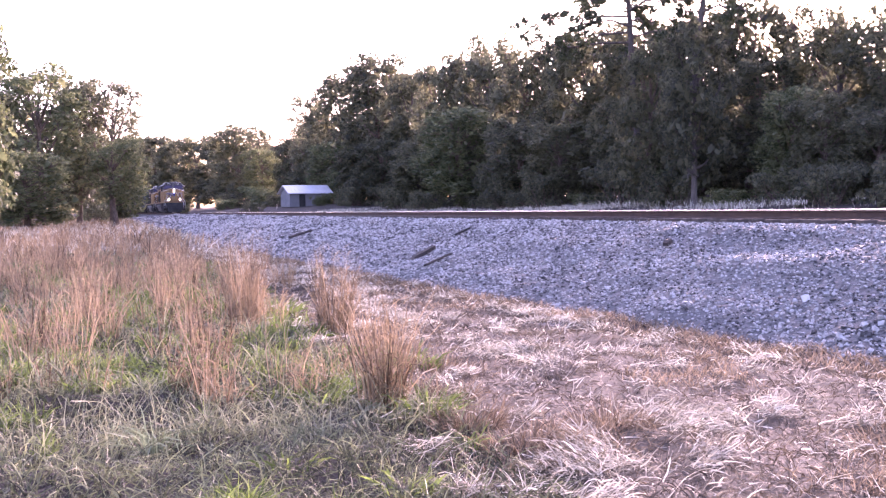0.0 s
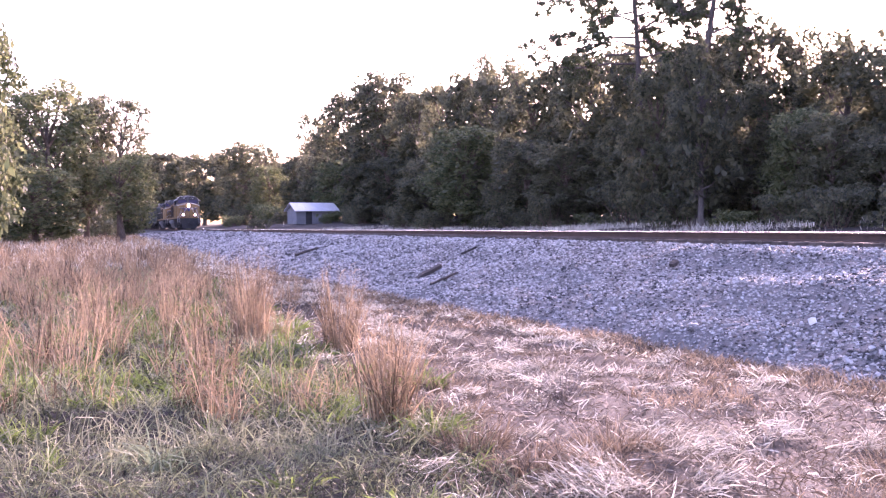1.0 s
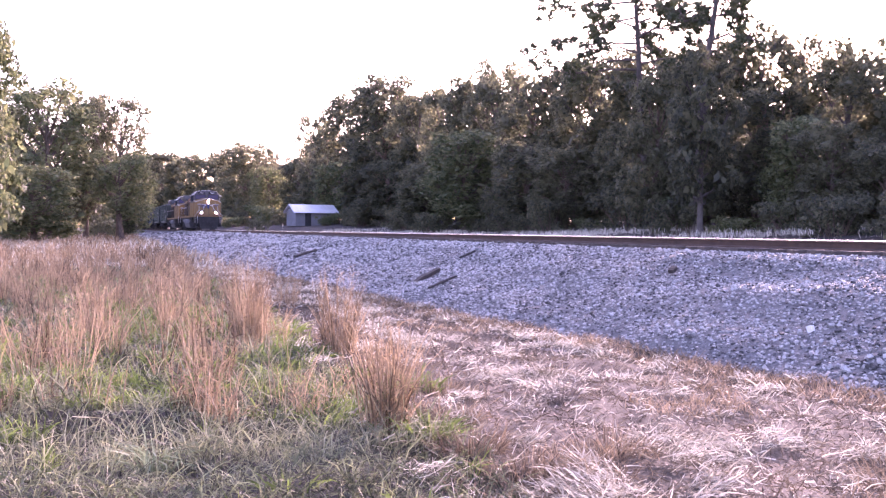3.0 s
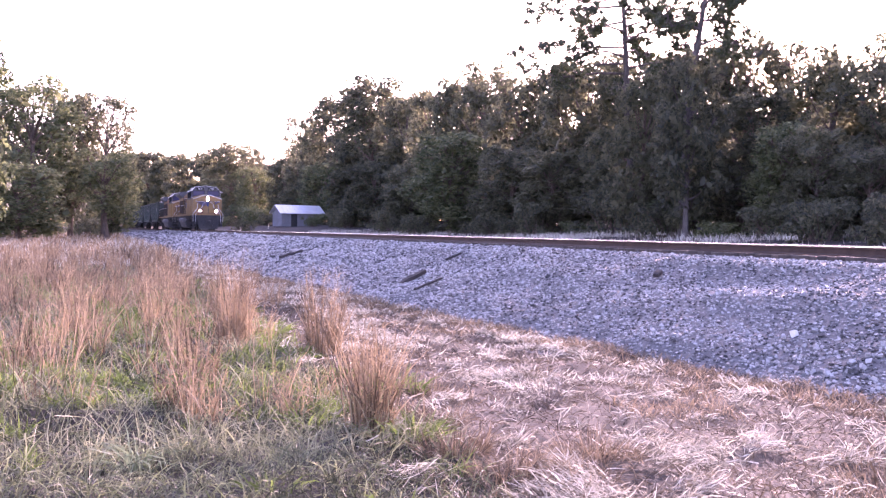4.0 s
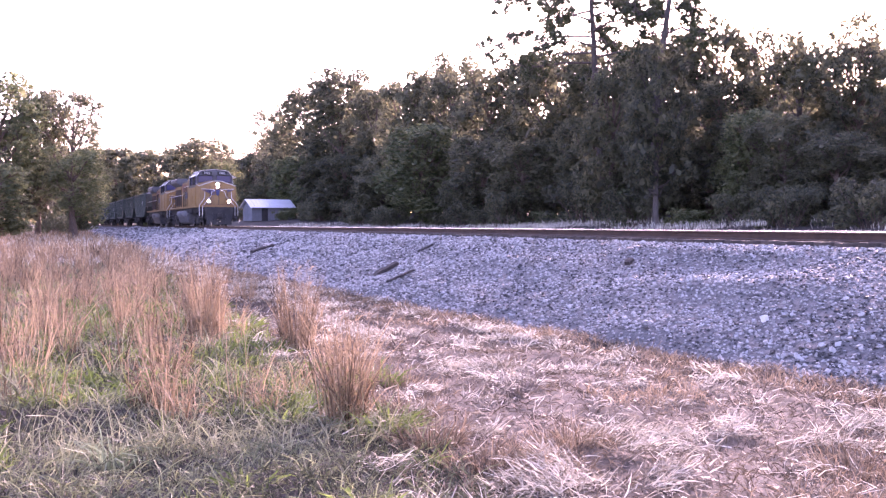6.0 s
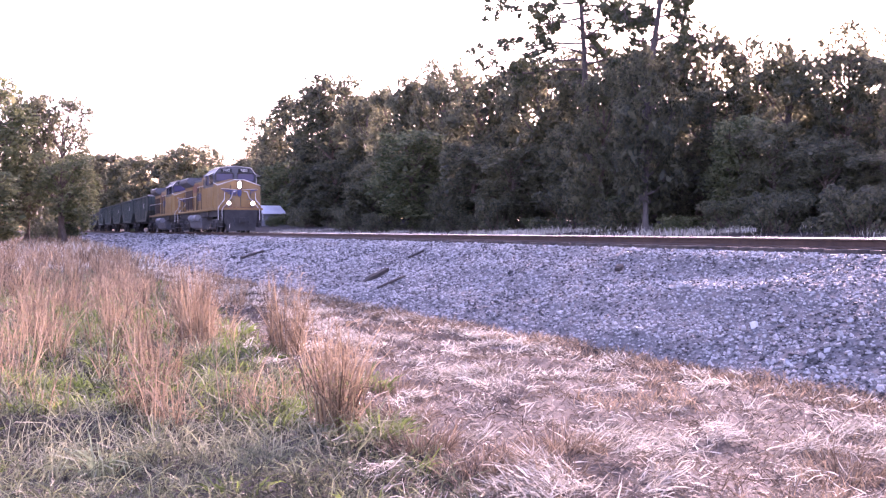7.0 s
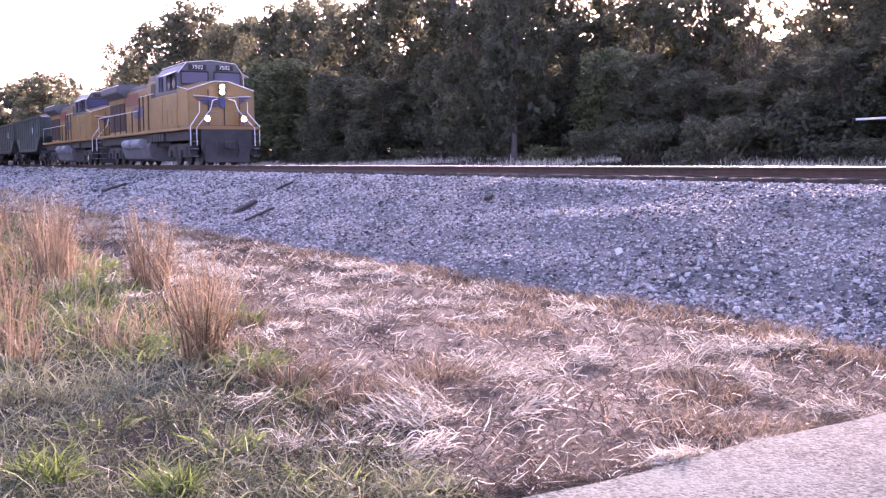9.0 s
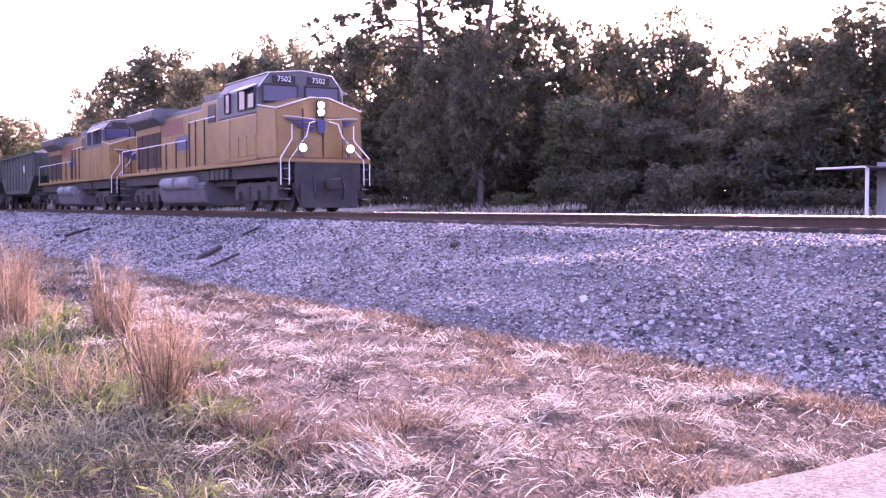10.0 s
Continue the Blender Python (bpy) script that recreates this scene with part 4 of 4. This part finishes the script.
def stone_shapes(rs, n, size):
    """Broken, angular stones."""
    v = CUBE[None] * (1 + rs.uniform(-0.45, 0.3, (n, 8, 3))) * rs.uniform(0.55, 1.0, (n, 1, 3)) * size[:, None, None]
    return np.einsum("nij,nkj->nki", turns(rs, n), v)


def stone_field(name, label, n, x0, x1, seed):
    """Crushed stones over the bank's near slope; the unseen small ones far off are left larger."""
    rs = np.random.RandomState(seed)
    xs = x1 + (x0 - x1) * rs.uniform(0, 1, n) ** 2.0
    f = rs.uniform(0, 1, n)
    ys = np.array([toe(x) - 0.15 + (12.75 - toe(x)) * g for x, g in zip(xs, f)])
    size = rs.uniform(0.6, 1.35, n) * (0.0105 + 0.00052 * -xs) * (1 + 0.8 * (rs.uniform(0, 1, n) > 0.97))
    zs = np.array([ballast_z(x, y) for x, y in zip(xs, ys)]) + size * 0.35
    v = stone_shapes(rs, n, size) * np.array([1.1, 1.1, 0.75]) + np.stack([xs, ys, zs], 1)[:, None, :]
    f = (QUADS[None] + 8 * np.arange(n)[:, None, None]).reshape(-1, 4)
    ob = new(name, mesh_from(name, v.reshape(-1, 3).tolist(), f.tolist(), STONE))
    return tagged(ob, label, "gravel", kind="stuff")


stone_field("ballast_stones", "loose grey crushed stones covering the bank", 92000, -150, -4.7, 1)
rs = np.random.RandomState(8)
KINDS = []
for k in range(12):
    KINDS.append(mesh_from("stone", stone_shapes(rs, 1, np.array([1.0]))[0].tolist(), QUADS.tolist(), STONE))
for k in range(280):
    x = rs.uniform(-12.5, -5)
    y = rs.uniform(toe(x) - 0.35, min(12.0, toe(x) + 1.6))
    s = rs.uniform(0.025, 0.045)
    o = new("stone", KINDS[k % 12])
    o.parent = ballast
    o.matrix_basis = pose(x, y, max(ballast_z(x, y), ground_z(x, y)) + s * 0.4, *(rs.uniform(0, 360, 3))) @ Matrix.Diagonal((s, s, s, 1))

# ---- old tie pieces lying on the bank ----
def log_piece(x, y, length, thick, turn):
    bm = boxes((-thick, thick, -length / 2, length / 2, -thick * 0.7, thick * 0.7))
    bmesh.ops.subdivide_edges(bm, edges=[e for e in bm.edges if abs((e.verts[0].co - e.verts[1].co).y) > 0.1], cuts=5)
    for v in bm.verts:
        v.co += Vector((noise.noise(v.co * 6) * thick * 0.7, 0, noise.noise(v.co * 7 + Vector((3, 1, 0))) * thick * 0.6))
    ob = tagged(new("broken_tie", finish("broken_tie", bm, OLDWOOD)), "dark rotten piece of wooden tie lying on the ballast", "timber", "old tie pieces")
    slope = (ballast_z(x, y + 0.3) - ballast_z(x, y - 0.3)) / 0.6
    ob.matrix_basis = pose(x, y, ballast_z(x, y) + thick * 0.7 + 0.05, math.degrees(math.atan(slope)), 0, turn)


log_piece(-27.54, 8.88, 1.25, 0.07, 34)
log_piece(-25.28, 8.62, 1.1, 0.035, 32)
log_piece(-43.79, 8.84, 1.5, 0.06, 40)
log_piece(-30.55, 11.22, 0.55, 0.04, -30)
log_piece(-18.36, 11.08, 0.25, 0.05, 40)


WHITE_STONE = mesh_from("white_stone", stone_shapes(rs, 1, np.array([0.055]))[0].tolist(), QUADS.tolist(), WHITE)
WS = (-12.27, 9.61)
tagged(new("white_stone", WHITE_STONE), "single white stone lying on the grey ballast", "stone").matrix_basis = pose(*WS, ballast_z(*WS) + 0.05)


# ---- grass ----
def blades(name, label, mat, p, heading, rise, length, width, droop, seed, parent=None):
    """Tapered blades: place, compass heading, rise from the level in radians, length, width, droop."""
    n = len(p)
    rs = np.random.RandomState(seed)
    flat = np.stack([np.cos(heading), np.sin(heading), 0 * heading], 1)
    up = np.array([0, 0, 1.0])
    d0 = flat * np.cos(rise)[:, None] + up * np.sin(rise)[:, None]
    r1 = rise - droop
    d1 = flat * np.cos(r1)[:, None] + up * np.sin(r1)[:, None]
    side = rs.normal(size=(n, 3))
    side -= d0 * (side * d0).sum(1)[:, None]
    side /= np.linalg.norm(side, axis=1)[:, None]
    w = width[:, None] * 0.5
    cut = length[:, None] / 3
    sway = side * (cut * rs.normal(0, 0.1, (n, 1)))
    r2 = rise - droop * 1.9
    d2 = flat * np.cos(r2)[:, None] + up * np.sin(r2)[:, None]
    low = p + d0 * cut
    mid = low + d1 * cut + sway
    tip = mid + d2 * cut + sway
    v = np.stack([p - side * w, p + side * w, low - side * w * 0.95, low + side * w * 0.95, mid - side * w * 0.7, mid + side * w * 0.7, tip], 1).reshape(-1, 3)
    i = 7 * np.arange(n)[:, None]
    quads = (i + np.array([[0, 1, 3, 2]])).tolist() + (i + np.array([[2, 3, 5, 4]])).tolist()
    tris = (i + np.array([[4, 5, 6]])).tolist()
    ob = new(name, mesh_from(name, v.tolist(), quads + tris, mat))
    if parent:
        ob.parent = parent
        return tagged(ob, kind="stuff")
    return tagged(ob, label, "grass", kind="stuff")


def scatter(n, x0, x1, ylo, yhi, seed, near=True, keep=None):
    """n places on the ground; near: closer together towards the lane."""
    rs = np.random.RandomState(seed)
    out = []
    while len(out) < n:
        f = rs.uniform()
        x = x1 - (x1 - x0) * (f ** 2.0 if near else f)
        lo, hi = ylo(x), yhi(x)
        if hi <= lo:
            continue
        y = lo + (hi - lo) * rs.uniform()
        if keep and not keep(x, y, rs):
            continue
        out.append((x, y, ground_z(x, y)))
    return np.array(out)


def reach(p):
    return np.hypot(p[:, 0], p[:, 1])


# mown strip between the tall grass and the stones: brown mat, then pale straws on it
strip_lo = lambda x: max(-1.0 if x > -5.5 else 1.6, 2.0 + 0.055 * (-x - 6))
p = scatter(62000, -48, ROAD_W - 0.02, strip_lo, lambda x: toe(x) + 0.05, 21)
rs = np.random.RandomState(22)
n = len(p)
p[:, 2] += rs.uniform(-0.01, 0.03, n)
blades("matted_thatch", "brown matted dry thatch on the mown strip", MAT, p, rs.uniform(0, 6.28, n), rs.uniform(0.0, 1.1, n), rs.uniform(0.05, 0.19, n),
       (0.003 + 0.00032 * reach(p)) * rs.uniform(0.6, 1.6, n), rs.uniform(0, 0.9, n), 23)
p = scatter(36000, -48, ROAD_W + 0.04, strip_lo, lambda x: toe(x) - 0.3, 24,
            keep=lambda x, y, rs: rs.uniform() < 0.02 + 2.4 * max(0, -0.12 + noise.noise((x * 0.9, y * 0.9, 7)) * 0.8 + noise.noise((x * 2.6, y * 2.6, 9)) * 0.7))
n = len(p)
p[:, 2] += rs.uniform(0.02, 0.09, n)
swirl = np.array([6 * noise.noise((q[0] * 1.1, q[1] * 1.1, 11)) for q in p])
blades("mown_straw", "pale dry mown straw lying in swirls on the thatch", STRAW, p, swirl + rs.normal(0, 1.1, n), rs.uniform(-0.1, 0.9, n), rs.uniform(0.05, 0.2, n),
       (0.0024 + 0.00034 * reach(p)) * rs.uniform(0.5, 2.3, n), rs.uniform(-0.2, 0.6, n), 25)

# short russet grass along the foot of the stones and in patches of the strip
p = scatter(22000, -48, ROAD_W - 0.3, lambda x: 2.2, lambda x: toe(x) + 0.12, 31,
            keep=lambda x, y, rs: rs.uniform() < (1.0 if y > toe(x) - 0.9 else 0.9 * max(0, noise.noise((x * 0.7, y * 0.7, 17)) * 2 - 0.25)))
n = len(p)
rs = np.random.RandomState(32)
blades("russet_grass", "short russet dry grass along the foot of the stones", RUSSET, p, rs.uniform(0, 6.28, n), rs.uniform(0.6, 1.5, n), rs.uniform(0.06, 0.21, n),
       (0.003 + 0.0005 * reach(p)) * rs.uniform(0.7, 1.4, n), rs.uniform(0, 0.8, n), 33)

# grey-green and dry thatch under the tall grass
edge = lambda x: 2.6 + 0.05 * (-x - 6)
p = scatter(48000, -46, ROAD_W - 0.03, lambda x: -5.5 + 0.2 * (x + 6), edge, 41)
n = len(p)
rs = np.random.RandomState(42)
blades("thatch_grass", "tangled grey-green and dry thatch grass", GREY_GRASS, p, rs.uniform(0, 6.28, n), rs.uniform(0.1, 1.3, n), rs.uniform(0.12, 0.38, n),
       (0.004 + 0.0006 * reach(p)) * rs.uniform(0.6, 1.4, n), rs.uniform(0.2, 1.2, n), 43)

p = scatter(38000, -15, -4.55, lambda x: -3.5, lambda x: edge(x) + 0.1, 45)
n = len(p)
rs = np.random.RandomState(46)
blades("near_thatch", "fine tangled dry and green grass by the lane", THATCH, p, rs.uniform(0, 6.28, n), rs.uniform(0.2, 1.45, n), rs.uniform(0.08, 0.3, n),
       (0.002 + 0.0004 * reach(p)) * rs.uniform(0.6, 1.8, n), rs.uniform(0.2, 1.5, n), 47)

# curling pale leaves and weeds between the tall stems
p = scatter(8000, -32, -7.5, lambda x: -6 + 0.15 * (x + 6), lambda x: edge(x), 56)
n = len(p)
rs = np.random.RandomState(57)
blades("curled_grass", "pale curling dry grass leaves between the tall stems", DRY, p, rs.uniform(0, 6.28, n), rs.uniform(0.6, 1.5, n), rs.uniform(0.2, 0.62, n),
       (0.0025 + 0.0004 * reach(p)) * rs.uniform(0.6, 1.8, n), rs.uniform(0.1, 1.2, n), 58)

# fresh green patches
p = scatter(30000, -34, -4.9, lambda x: -4 + 0.1 * (x + 6), lambda x: edge(x) + 0.2, 51,
            keep=lambda x, y, rs: noise.noise((x * 2.0, y * 2.0, 27)) + 0.5 * noise.noise((x * 0.4, y * 0.4, 29)) > (0.16 if x < -8.5 else 0.6))
n = len(p)
rs = np.random.RandomState(52)
blades("green_grass", "fresh green grass patches among dry grass", GREEN, p, rs.uniform(0, 6.28, n), rs.uniform(0.7, 1.5, n), rs.uniform(0.1, 0.32, n),
       (0.005 + 0.0007 * reach(p)) * rs.uniform(0.7, 1.5, n), rs.uniform(0.1, 0.9, n), 53)


def tuft_points(cx, cy, stems, radius, rs):
    a, r = rs.uniform(0, 6.28, stems), radius * np.sqrt(rs.uniform(0, 1, stems))
    x, y = cx + r * np.cos(a), cy + r * np.sin(a)
    return np.stack([x, y, np.array([ground_z(u, v) for u, v in zip(x, y)]) - 0.01], 1), a


# tall broomsedge, clump by clump
rs = np.random.RandomState(61)
P, A = [], []
for x, y, z in scatter(760, -60, -9.0, lambda x: -12.0, lambda x: edge(x) - 0.2, 62,
                       keep=lambda x, y, r: r.uniform() < ramp(-x, (9, 0.14), (14, 0.45), (20, 0.8), (30, 1.0)) and noise.noise((x * 0.5, y * 0.5, 37)) > -0.05):
    q, a = tuft_points(x, y, 22, rs.uniform(0.04, 0.24), rs)
    P.append(q)
    A.append(a)
p, a = np.concatenate(P), np.concatenate(A)
n = len(p)
tall = np.repeat(rs.uniform(0.4, 1.3, n // 22), 22) * rs.uniform(0.35, 1.0, n)
lean = rs.uniform(1.22, 1.57, n)
blades("broomsedge", "tall russet broomsedge standing dry in the field", SEDGE, p, a, lean, tall,
       (0.003 + 0.00042 * reach(p)) * rs.uniform(0.4, 1.8, n), rs.uniform(-0.2, 0.45, n), 63)


def tassels(p, a, lean, tall, each, rs):
    """Places, headings and the rest for short leaves along stems."""
    i = np.repeat(np.arange(len(p)), each)
    u = rs.uniform(0.08, 0.9, len(i))
    d = np.stack([np.cos(a) * np.cos(lean), np.sin(a) * np.cos(lean), np.sin(lean)], 1)[i]
    q = p[i] + d * (tall[i] * u)[:, None]
    m = len(i)
    return q, rs.uniform(0, 6.28, m), rs.uniform(0.4, 1.5, m), rs.uniform(0.05, 0.24, m), rs.uniform(0, 1.3, m)


q, h2, r2, l2, d2 = tassels(p, a, lean, tall, 3, rs)
blades("broomsedge_leaves", "dry curling leaves on the broomsedge stems", SEDGE, q, h2, r2, l2, (0.002 + 0.0003 * reach(q)) * rs.uniform(0.5, 1.6, len(q)), d2, 64)

# single tufts near the lane
for k, (x, y, h, w, stems) in enumerate(((-8.2, 2.3, 0.92, 0.2, 150), (-15.6, 2.3, 1.2, 0.24, 190), (-14.1, 3.3, 1.05, 0.22, 170), (-11.5, 1.3, 0.75, 0.25, 90), (-13.0, -0.4, 0.85, 0.3, 90),
                                         (-20.5, 2.9, 1.05, 0.35, 130), (-11.0, 3.1, 0.5, 0.2, 70), (-12.4, -1.6, 0.95, 0.3, 110), (-16.5, 0.2, 1.0, 0.3, 120), (-18.0, 1.4, 1.0, 0.25, 110), (-14.5, -2.2, 1.0, 0.3, 110), (-9.6, 0.9, 0.45, 0.2, 60), (-24.0, 4.4, 0.8, 0.3, 70))):
    rs = np.random.RandomState(70 + k)
    T = thing("grass_tuft", "standing tuft of russet broomsedge with dry stems", "grass tuft", "single grass tufts")
    q, a = tuft_points(x, y, int(stems * 1.1), w * 0.95, rs)
    n = len(q)
    lean, tall = rs.uniform(1.32, 1.57, n), h * rs.uniform(0.2, 1.3, n)
    blades("stem", "", SEDGE, q, a, lean, tall, 0.0075 * rs.uniform(0.5, 2.0, n), rs.uniform(-0.15, 0.35, n), 90 + k, T)
    t, h2, r2, l2, d2 = tassels(q, a, lean, tall, 4, rs)
    blades("dry_leaf", "", SEDGE, t, h2, r2, l2, 0.0065 * rs.uniform(0.5, 1.8, len(t)), d2, 140 + k, T)
    if k in (0, 3, 6):
        q, a = tuft_points(x + 0.2, y + 0.25, 130, 0.3, rs)
        n = len(q)
        blades("green_blade", "", GREEN, q, a, rs.uniform(0.7, 1.45, n), rs.uniform(0.12, 0.34, n), 0.013 * rs.uniform(0.7, 1.4, n), rs.uniform(0.2, 1.0, n), 110 + k, T)
# short fuzzy russet tufts on the mown strip
for k, (x, y, h, w) in enumerate(((-7.2, 3.8, 0.26, 0.3), (-6.6, 2.9, 0.24, 0.34), (-7.4, 2.75, 0.3, 0.25), (-9.0, 3.1, 0.3, 0.3), (-10.6, 3.6, 0.28, 0.35), (-6.1, 5.6, 0.2, 0.35))):
    rs = np.random.RandomState(240 + k)
    T = thing("russet_tuft", "low fuzzy russet grass tuft on the mown strip", "grass tuft", "low russet tufts")
    q, a = tuft_points(x, y, 420, w, rs)
    n = len(q)
    blades("blade", "", RUSSET, q, a, rs.uniform(0.5, 1.5, n), h * rs.uniform(0.4, 1.1, n), 0.0055 * rs.uniform(0.5, 1.6, n), rs.uniform(-0.1, 0.7, n), 250 + k, T)

# fresh green weeds near the lane
for k, (x, y, h, stems, wide) in enumerate(((-5.85, 1.76, 0.2, 46, 0.02), (-4.92, 1.99, 0.17, 60, 0.022), (-4.82, 1.12, 0.17, 42, 0.026), (-7.9, 2.6, 0.28, 80, 0.018), (-8.3, 2.75, 0.3, 70, 0.018), (-10.7, 2.3, 0.26, 70, 0.018), (-6.6, 1.2, 0.2, 30, 0.016), (-9.4, 1.6, 0.25, 50, 0.016),
                                                     (-8.7, 1.9, 0.3, 70, 0.016), (-9.9, 2.7, 0.28, 70, 0.017), (-11.6, 2.9, 0.3, 80, 0.018), (-12.3, 2.1, 0.3, 80, 0.018), (-13.6, 2.8, 0.32, 90, 0.02),
                                                     (-16.2, 3.0, 0.35, 90, 0.022), (-17.5, 2.2, 0.35, 90, 0.022), (-11.0, 0.9, 0.3, 70, 0.018), (-13.2, 0.9, 0.3, 80, 0.02), (-21.5, 3.4, 0.4, 90, 0.026))):
    rs = np.random.RandomState(260 + k)
    T = thing("green_weed", "fresh green broad-bladed weed among the dry grass", "weed", "green weeds")
    q, a = tuft_points(x, y, stems, 0.16, rs)
    n = len(q)
    blades("leaf", "", GREEN, q, a, rs.uniform(0.5, 1.4, n), h * rs.uniform(0.5, 1.2, n), wide * rs.uniform(0.6, 1.4, n), rs.uniform(0.1, 0.8, n), 270 + k, T)

# a pale arching clump
rs = np.random.RandomState(99)
T = thing("grass_clump", "pale grey-green arching clump of long grass", "grass tuft")
q, a = tuft_points(-7.6, 0.45, 60, 0.12, rs)
n = len(q)
blades("blade", "", PALE_GRASS, q, a, rs.uniform(0.7, 1.5, n), rs.uniform(0.25, 0.6, n), 0.012 * rs.uniform(0.7, 1.4, n), rs.uniform(0.4, 1.5, n), 100, T)

# a dead grey weed on the mown strip
rs = np.random.RandomState(160)
T = thing("dead_weed", "small dead grey weed clump on the mown strip", "weed")
q, a = tuft_points(-9.9, 4.65, 110, 0.16, rs)
n = len(q)
blades("twig", "", DEAD, q, a, rs.uniform(0.5, 1.5, n), rs.uniform(0.1, 0.42, n), 0.006 * rs.uniform(0.6, 1.6, n), rs.uniform(-0.2, 0.8, n), 161, T)

# tall dry weed stalks by the stones
for k, (x, y, h) in enumerate(((-29.6, 4.85, 1.5), (-24.8, 6.0, 0.95), (-26.0, 5.6, 0.9), (-33.0, 5.0, 1.0), (-22.5, 5.6, 0.7), (-37, 5.2, 1.1))):
    rs = np.random.RandomState(170 + k)
    T = thing("weed_stalk", "tall dry weed stalk with a pale fluffy head", "weed", "dry weed stalks")
    q, a = tuft_points(x, y, 7, 0.12, rs)
    n = len(q)
    lean, tall = rs.uniform(1.35, 1.55, n), h * rs.uniform(0.6, 1.0, n)
    blades("stem", "", STRAW, q, a, lean, tall, 0.012 * rs.uniform(0.7, 1.2, n), rs.uniform(-0.05, 0.25, n), 180 + k, T)
    t, h2, r2, l2, d2 = tassels(q, a, lean, tall * 1.6, 16, rs)
    blades("seed_head", "", STRAW, t, h2, r2, l2 * 0.6, 0.012 * rs.uniform(0.5, 1.5, len(t)), d2, 190 + k, T)["kind"] = "stuff"

# the far field and the strip beyond the track
p = scatter(16000, -190, -45, lambda x: -28 if x < -70 else -20, lambda x: 6.6, 121, False)
n = len(p)
rs = np.random.RandomState(122)
blades("field_grass", "dry russet grass of the far field", SEDGE, p, rs.uniform(0, 6.28, n), rs.uniform(1.0, 1.56, n), rs.uniform(0.3, 0.8, n), 0.0007 * reach(p), rs.uniform(0, 0.5, n), 123)
p = scatter(16000, -190, -42, lambda x: -28 if x < -70 else -20, lambda x: 6.6, 125, False)
n = len(p)
rs = np.random.RandomState(126)
blades("pale_field_grass", "pale straw-coloured grass of the far field", STRAW, p, rs.uniform(0, 6.28, n), rs.uniform(0.8, 1.56, n), rs.uniform(0.3, 0.75, n), 0.0006 * reach(p), rs.uniform(0, 0.8, n), 127)
p = scatter(11000, -120, -12, lambda x: 21.5, lambda x: 33.5, 131, False, keep=lambda x, y, rs: y > 26 and noise.noise((x * 0.13, y * 0.2, 3)) + 0.4 * noise.noise((x * 0.6, y * 0.5, 4)) > rs.uniform(-0.25, 0.25))
n = len(p)
rs = np.random.RandomState(132)
p[:, 2] += np.where((p[:, 0] > -62) & (p[:, 0] < -38), 0.25, 0.0)
blades("verge_grass", "pale dry grass on the verge beyond the track", STRAW, p, rs.uniform(0, 6.28, n), rs.uniform(1.0, 1.56, n), rs.uniform(0.1, 0.42, n), 0.0004 * reach(p), rs.uniform(0, 0.5, n), 133)


def motions():
    """The train rolls towards +x; its wheels turn with the way."""
    for car, back in TRAIN:
        walk(car, [(t, pose(s + back, TRACK_Y, RAIL_Z)) for t, s in TRAIN_ROWS])
        for o in car.children:
            if o.name.startswith("wheelset"):
                at = o.location.copy()
                rows = []
                for f in range(0, 301):
                    t = f / 30
                    way = 12.026 * t + 0.2383 * t * t / 2
                    rows.append((t, pose(*at, 0, math.degrees(way / WHEEL_R), 0)))
                walk(o, rows)


motions()
